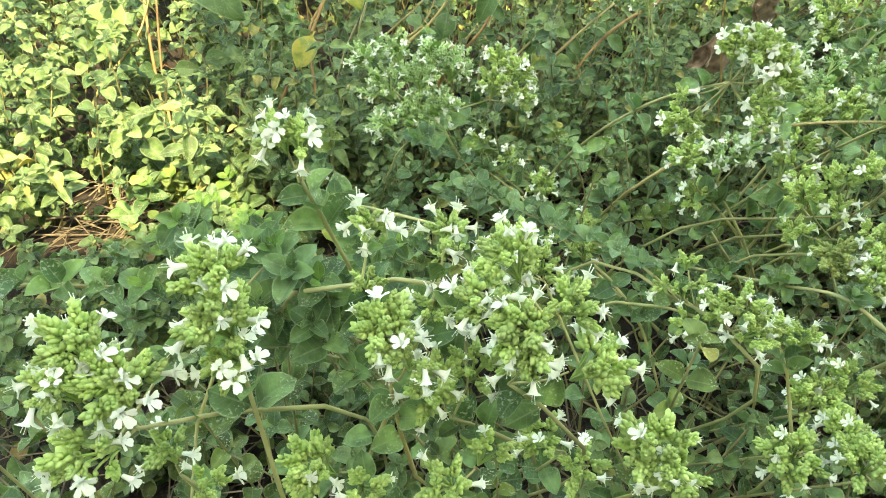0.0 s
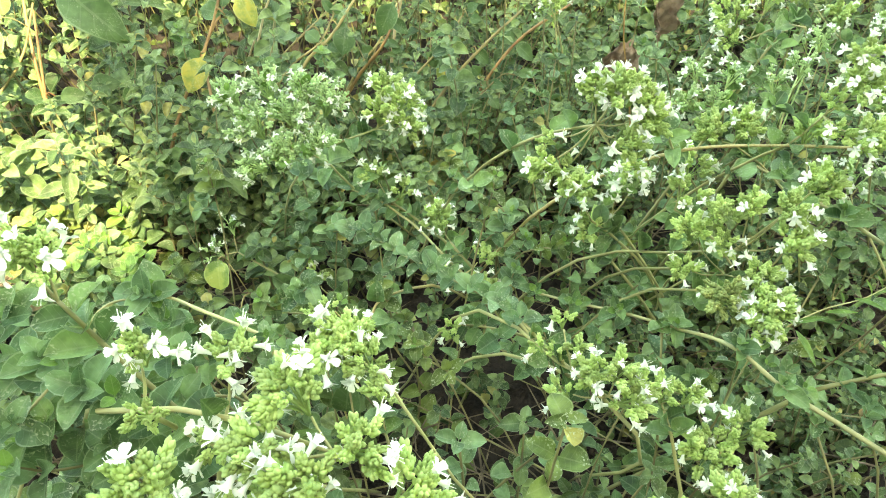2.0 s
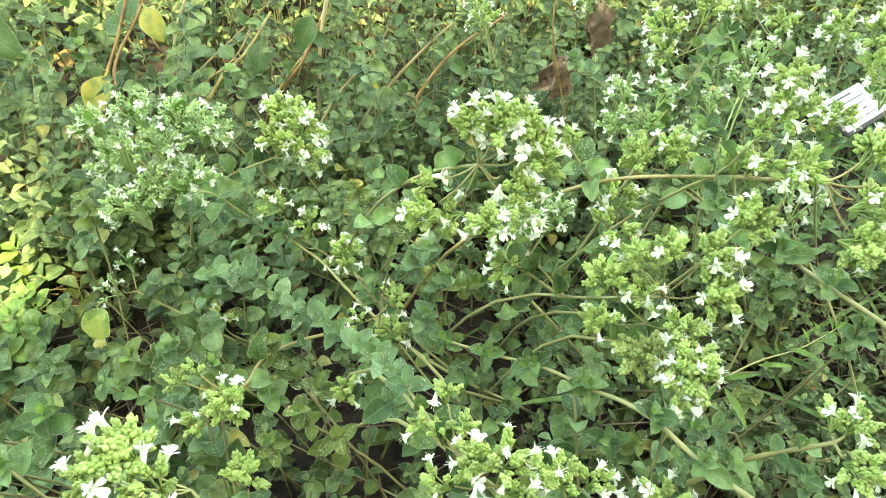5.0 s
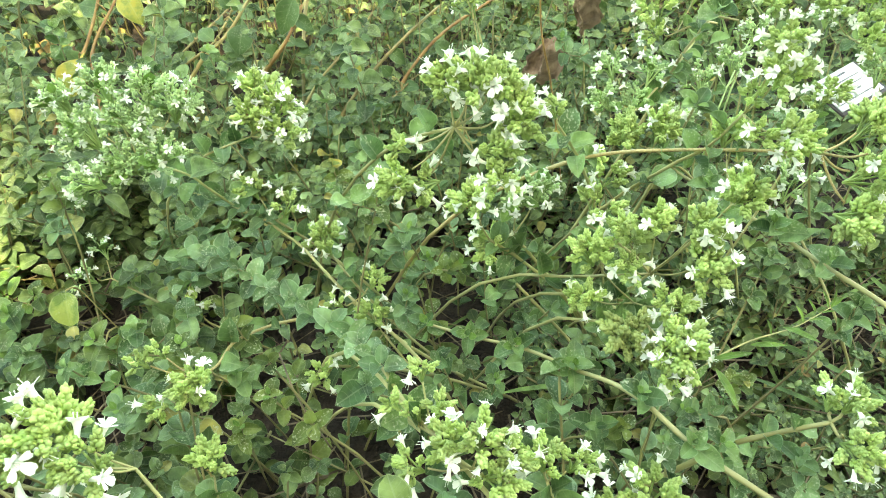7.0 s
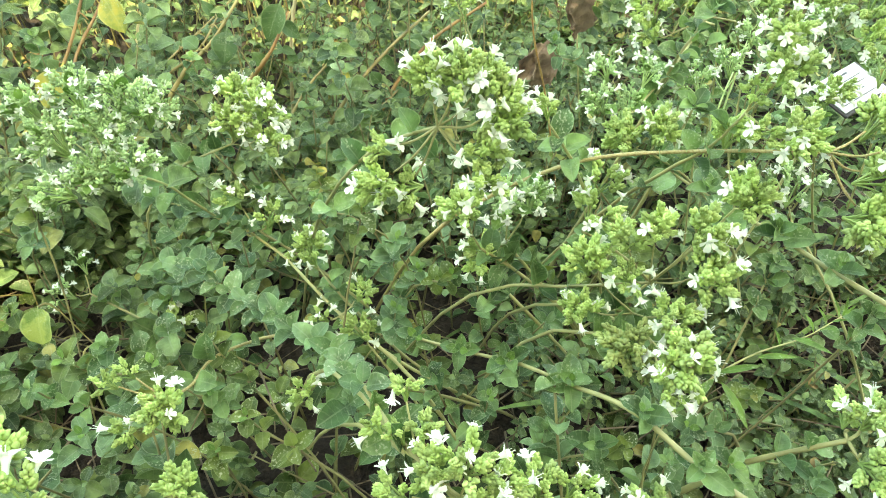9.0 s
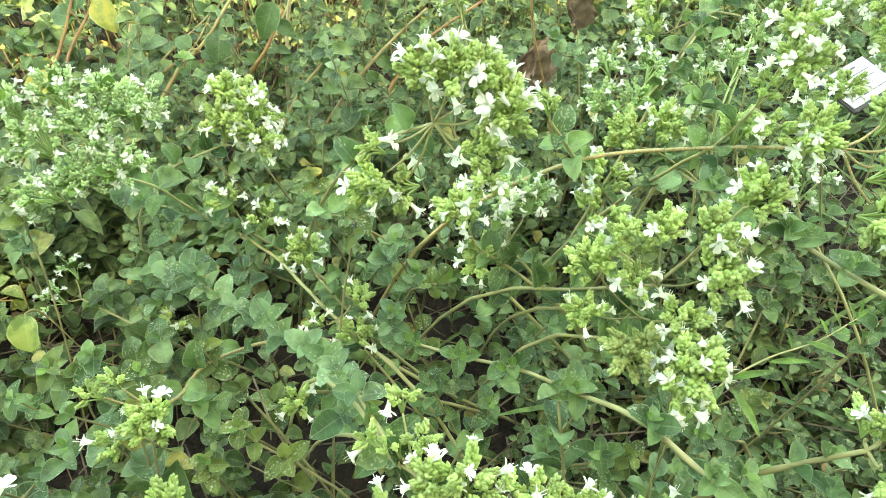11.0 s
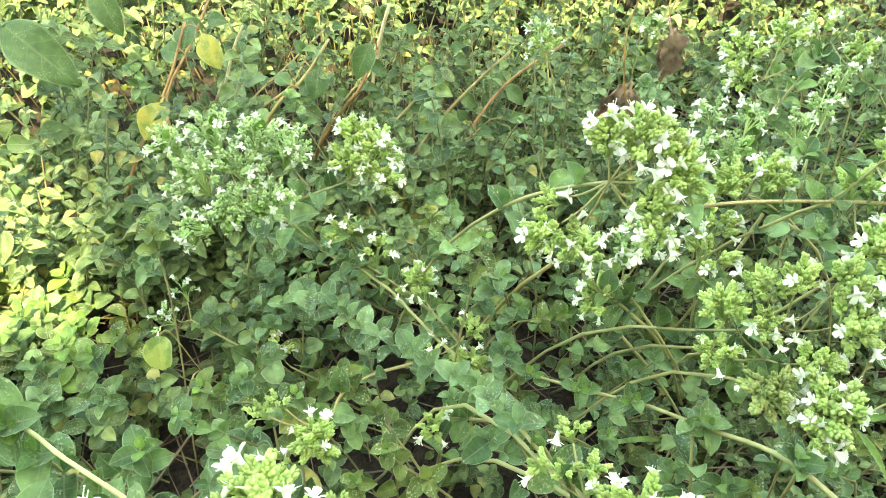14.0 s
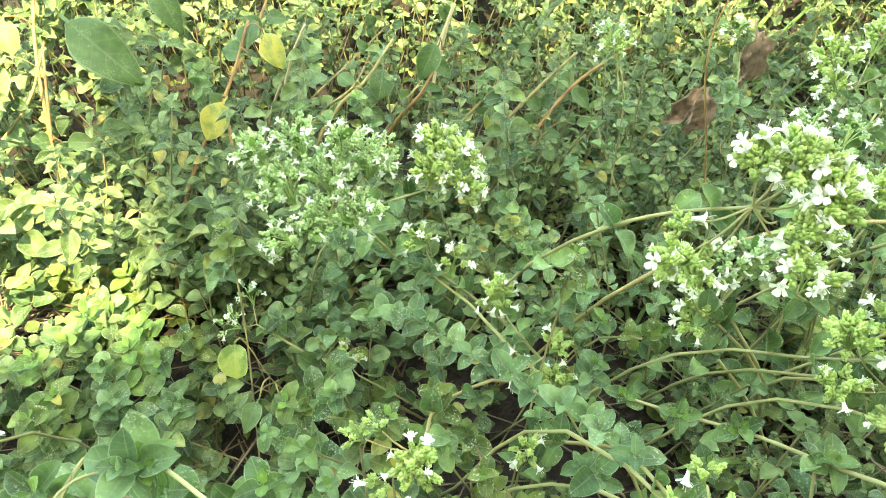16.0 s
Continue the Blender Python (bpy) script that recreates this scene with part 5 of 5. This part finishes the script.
for k in range(80):
    bm = bmesh.new()
    x, y = rng.uniform(-0.2, 0.5), rng.uniform(0.14, 0.6)
    a = math.pi - 0.35 + rng.uniform(-0.5, 0.5) if rng.random() < 0.7 else rng.uniform(0, 6.283)
    ln = rng.uniform(0.06, 0.17)
    p = Vector((x, y, ground_z(x, y) + rng.uniform(0.004, 0.02)))
    e = p + Vector((math.cos(a) * ln, math.sin(a) * ln, rng.uniform(0.0, 0.05) - 0.2 * 0.3 * ln))
    add_tube(bm, spline([p, p.lerp(e, 0.5) + Vector((rng.uniform(-0.008, 0.008), rng.uniform(-0.008, 0.008), rng.uniform(-0.004, 0.01))), e], 5), rng.uniform(0.0006, 0.0009), 0.0004, 5)
    tagged(new("bare_stem", mesh_from("bare_stem", bm, STEM_DIM)), "bare dull brownish-green stem leaning low through the bed", "stem", "bare stems")

bm = bmesh.new()
for k in range(1600):
    x, y = (rng.gauss(0.405, 0.045), rng.gauss(0.355, 0.035)) if k < 900 else (rng.uniform(-0.5, 0.5), rng.uniform(0.15, 0.8))
    add_bead(bm, frame_of((x, y, ground_z(x, y) - 0.001), (rng.uniform(-1, 1), rng.uniform(-1, 1), rng.uniform(-0.2, 0.4)), (0, 0, 1), rng.uniform(0.002, 0.009)), 3, 5)
tagged(new("soil_crumbs", mesh_from("soil_crumbs", bm, CRUMB, False)), "loose dark soil crumbs", "soil", kind="stuff")

# a loose straw standing among the leaves
bm = bmesh.new()
add_tube(bm, spline([(0.0478, 0.2932, 0.1434), (0.0547, 0.2766, 0.1331), (0.0691, 0.2598, 0.1084)], 5), 0.0005, 0.0004, 5)
tagged(new("dry_straw", mesh_from("dry_straw", bm, STRAW)), "single pale dry straw caught among leaves", "straw")

# ---- withered leaves ----
def withered(centre, size, along, seed, wide=0.62):
    """A dead leaf, rolled in and shrivelled into lengthwise ridges."""
    bm = bmesh.new()
    add_leaf(bm, Matrix(), wide, 0.2, 0.0, 22, 0.55, 0.0, 0.12, tuple(-1 + k / 8 for k in range(17)))
    for v in bm.verts:
        a = v.co.x / (0.34 * wide)
        roll = 0.26 * wide * (1 - 0.3 * v.co.y) * (1 + 0.35 * noise.noise((v.co.y * 4, seed, 0.5)))
        ridge = 1 + 0.26 * math.sin(a * 9 + 2.5 * noise.noise((v.co.y * 3, seed, 2.0)))
        v.co.x, v.co.z = math.sin(a) * roll * ridge, v.co.z + (1 - math.cos(a)) * roll * ridge
        v.co += noise.noise_vector(v.co * 4 + Vector((seed, 0, 0))) * 0.09 + noise.noise_vector(v.co * 13 + Vector((0, seed, 0))) * 0.04
        if v.co.y > 0.85:
            v.co.x *= 0.6
    ob = new("withered_leaf", mesh_from("withered_leaf", bm, DRY_LEAF))
    ob.matrix_basis = frame_of(Vector(centre) - Vector(along).normalized() * size * 0.5, along, (0.1, -0.9, 0.5), size)
    return tagged(ob, "crumpled brown dead leaf hanging among stems", "dead leaf", "dead leaves")


withered((0.2500, 0.5126, 0.2078), 0.054, (0.2, 0.1, -1), 3, 0.6)
withered((0.2356, 0.5390, 0.1550), 0.046, (-0.1, 0.0, -1), 8)
withered((0.2314, 0.5579, 0.1522), 0.046, (-0.6, 0.1, -1), 15)

# ---- thin stems standing out among the rest ----
def thin_stem(name, line, r0, r1, material, label, category):
    """A bare stem from the soil through the points of line."""
    pts = [Vector(p) for p in line]
    foot = to_ground(pts[0], (0.0, 0.0), pts[1], 0.03)
    bm = bmesh.new()
    add_tube(bm, spline([foot] + pts, 6), r0, r1, 6, 0.1)
    tagged(new(name, mesh_from(name, bm, material)), label, category, "thin stems")


thin_stem("bare_stem", [(0.228, 0.504, 0.160), (0.2155, 0.5, 0.208), (0.214, 0.5, 0.233), (0.221, 0.5, 0.262)], 0.0007, 0.0005, STEM_RED, "thin reddish-brown stem standing upright beside dead leaves", "stem")
thin_stem("bare_stem", [(-0.071, 0.64, 0.175), (-0.057, 0.64, 0.198)], 0.0012, 0.001, DRY_PALE, "pale dry stub of a cut stem", "stem")
thin_stem("bare_stem", [(-0.101, 0.64, 0.119), (-0.086, 0.64, 0.148)], 0.0011, 0.001, DRY_PALE, "pale dry stub of a cut stem", "stem")
thin_stem("bare_stem", [(0.056, 0.64, 0.190), (0.063, 0.64, 0.209)], 0.0016, 0.0015, DRY_PALE, "thick pale dry stub of a cut stem", "stem")


def seed_stalk(line, label):
    """A thin stalk with paired side branches that end in small buds."""
    pts = [Vector(p) for p in line]
    foot = to_ground(pts[0], (-0.005, -0.005))
    th = thing("seed_stalk", foot, label, "plant")
    axis = spline([foot] + pts, 6)
    bm, ends = bmesh.new(), [pts[-1]]
    add_tube(bm, axis, 0.0007, 0.0004, 5)
    for k, p in enumerate(pts):
        for side in (-1, 1):
            e = p + Vector((side * 0.012, 0.004 + 0.004 * side, 0.015 - 0.003 * k)) * (1 - 0.17 * k)
            add_tube(bm, spline([p, p.lerp(e, 0.5) + Vector((0, 0, -0.001)), e], 3), 0.0004, 0.0003, 4)
            ends += [e, p.lerp(e, 0.7) + Vector((0.002 * side, 0, 0.003))]
    part("stem", mesh_from("stem", bm, STALK_PALE), th, Matrix())
    for e in ends:
        part("bud", BUD, th, frame_of(e, (rng.uniform(-0.4, 0.4), 0.1, 1), (0, -1, 0), rng.uniform(0.003, 0.0045)))


seed_stalk([(0.353, 0.488, 0.155), (0.371, 0.512, 0.162), (0.384, 0.529, 0.167), (0.395, 0.545, 0.172)], "thin pale stalk with small green buds on side branches")
seed_stalk([(0.352, 0.476, 0.186), (0.3618, 0.4865, 0.1996), (0.368, 0.492, 0.207)], "thin pale stalk with small green buds on side branches")

# ---- weed with narrow leaves ----
def weed(line, blades):
    pts = [Vector(p) for p in line]
    foot = to_ground(pts[0], (0.0, 0.0))
    th = thing("narrow_leaf_weed", foot, "low green weed with narrow pointed leaves", "weed")
    bm = bmesh.new()
    add_tube(bm, spline([foot] + pts, 5), 0.0005, 0.0002, 5)
    part("stem", mesh_from("stem", bm, STEM), th, Matrix())
    me = leaf_mesh("leaf", LEAF_YOUNG, width=0.17, curl=0.2, fold=0.5, rows=8, tip=0.7, wave=0.2, petiole=0.02)
    for a, b in blades:
        a, b = Vector(a), Vector(b)
        part("leaf", me, th, frame_of(a, b - a + Vector((0, 0, 0.004)), (0, -0.4, 1), (b - a).length))
    return th


weed([(0.2231, 0.2310, 0.1892), (0.2427, 0.2386, 0.1895), (0.2638, 0.2423, 0.1916), (0.2771, 0.2456, 0.1969)],
     [((0.2232, 0.2317, 0.1900), (0.2131, 0.2377, 0.2031)), ((0.2250, 0.2294, 0.1877), (0.2299, 0.2145, 0.1790)), ((0.2242, 0.2315, 0.1900), (0.2377, 0.2274, 0.1945)), ((0.2426, 0.2376, 0.1884), (0.2528, 0.2308, 0.1925)),
      ((0.2569, 0.2420, 0.1920), (0.2650, 0.2304, 0.1935)), ((0.2262, 0.2306, 0.1892), (0.2104, 0.2327, 0.1972)), ((0.2230, 0.2303, 0.1885), (0.2067, 0.2206, 0.1831)),
      ((0.2660, 0.2427, 0.1923), (0.2610, 0.2448, 0.2001)), ((0.2682, 0.2433, 0.1932), (0.2717, 0.2391, 0.1949)), ((0.2709, 0.2441, 0.1945), (0.2659, 0.2459, 0.2019)), ((0.2731, 0.2447, 0.1954), (0.2766, 0.2408, 0.1975)),
      ((0.2760, 0.2455, 0.1966), (0.2719, 0.2477, 0.2046)), ((0.2771, 0.2456, 0.1969), (0.2809, 0.2445, 0.2021)), ((0.2771, 0.2456, 0.1969), (0.2781, 0.2472, 0.2048)), ((0.2524, 0.2406, 0.1898), (0.2491, 0.2427, 0.1964)), ((0.2589, 0.2412, 0.1913), (0.2631, 0.2376, 0.1923))])

# ---- plant tag ----
def plant_tag(a, b, c):
    """A printed card in a dark holder on a stake: a upper left, b upper right, c lower left corner."""
    a, b, c = Vector(a), Vector(b), Vector(c)
    u, v = b - a, c - a
    w, h = u.length, v.length
    x, n = u.normalized(), u.cross(v).normalized() * -1
    y = n.cross(x)
    m = Matrix((x, y, n)).transposed().to_4x4()
    m.translation = a
    low = c.lerp(b + v, 0.75) - n * 0.005
    foot = Vector((low.x + 0.01, low.y + 0.012, ground_z(low.x, low.y) - 0.01))
    th = thing("plant_tag", foot, "white printed plant label in a dark holder on a stake", "label")

    def plate(name, x0, y0, w0, h0, z0, t0, material, label=""):
        bm = bmesh.new()
        bmesh.ops.create_cube(bm, size=1, matrix=pose(x0 + w0 / 2, -y0 - h0 / 2, z0) @ Matrix.Diagonal((w0, h0, t0, 1)))
        bmesh.ops.bevel(bm, geom=bm.edges[:], offset=t0 * 0.3, segments=1, affect="EDGES")
        part(name, mesh_from(name, bm, material, False), th, m, label)

    plate("holder", -0.0008, -0.0008, w + 0.0045, h + 0.003, -0.0022, 0.002, HOLDER, "dark plastic holder")
    plate("card", 0, 0, w, h, -0.0005, 0.001, PLASTIC)
    bm = bmesh.new()
    add_tube(bm, spline([foot, low.lerp(foot, 0.5), low + y * 0.01], 4), 0.0014, 0.0014, 8)
    part("stake", mesh_from("stake", bm, HOLDER), th, Matrix())
    for row, (tall, first, last) in enumerate(((0.05, 0.06, 0.7), (0.025, 0.06, 0.85), (0.025, 0.1, 0.8), (0.04, 0.06, 0.6), (0.025, 0.06, 0.85))):
        bm = bmesh.new()
        px = first
        while px < last:
            ln = rng.uniform(0.04, 0.12)
            bmesh.ops.create_cube(bm, size=1, matrix=pose(w * (px + ln / 2), -h * (0.14 + 0.175 * row), 0.00025) @ Matrix.Diagonal((w * ln, h * tall, 0.0003, 1)))
            px += ln + 0.018
        part("printed_line", mesh_from("printed_line", bm, INK, False), th, m)


plant_tag((0.3646, 0.4195, 0.1943), (0.4009, 0.4385, 0.1973), (0.3552, 0.3976, 0.1883))
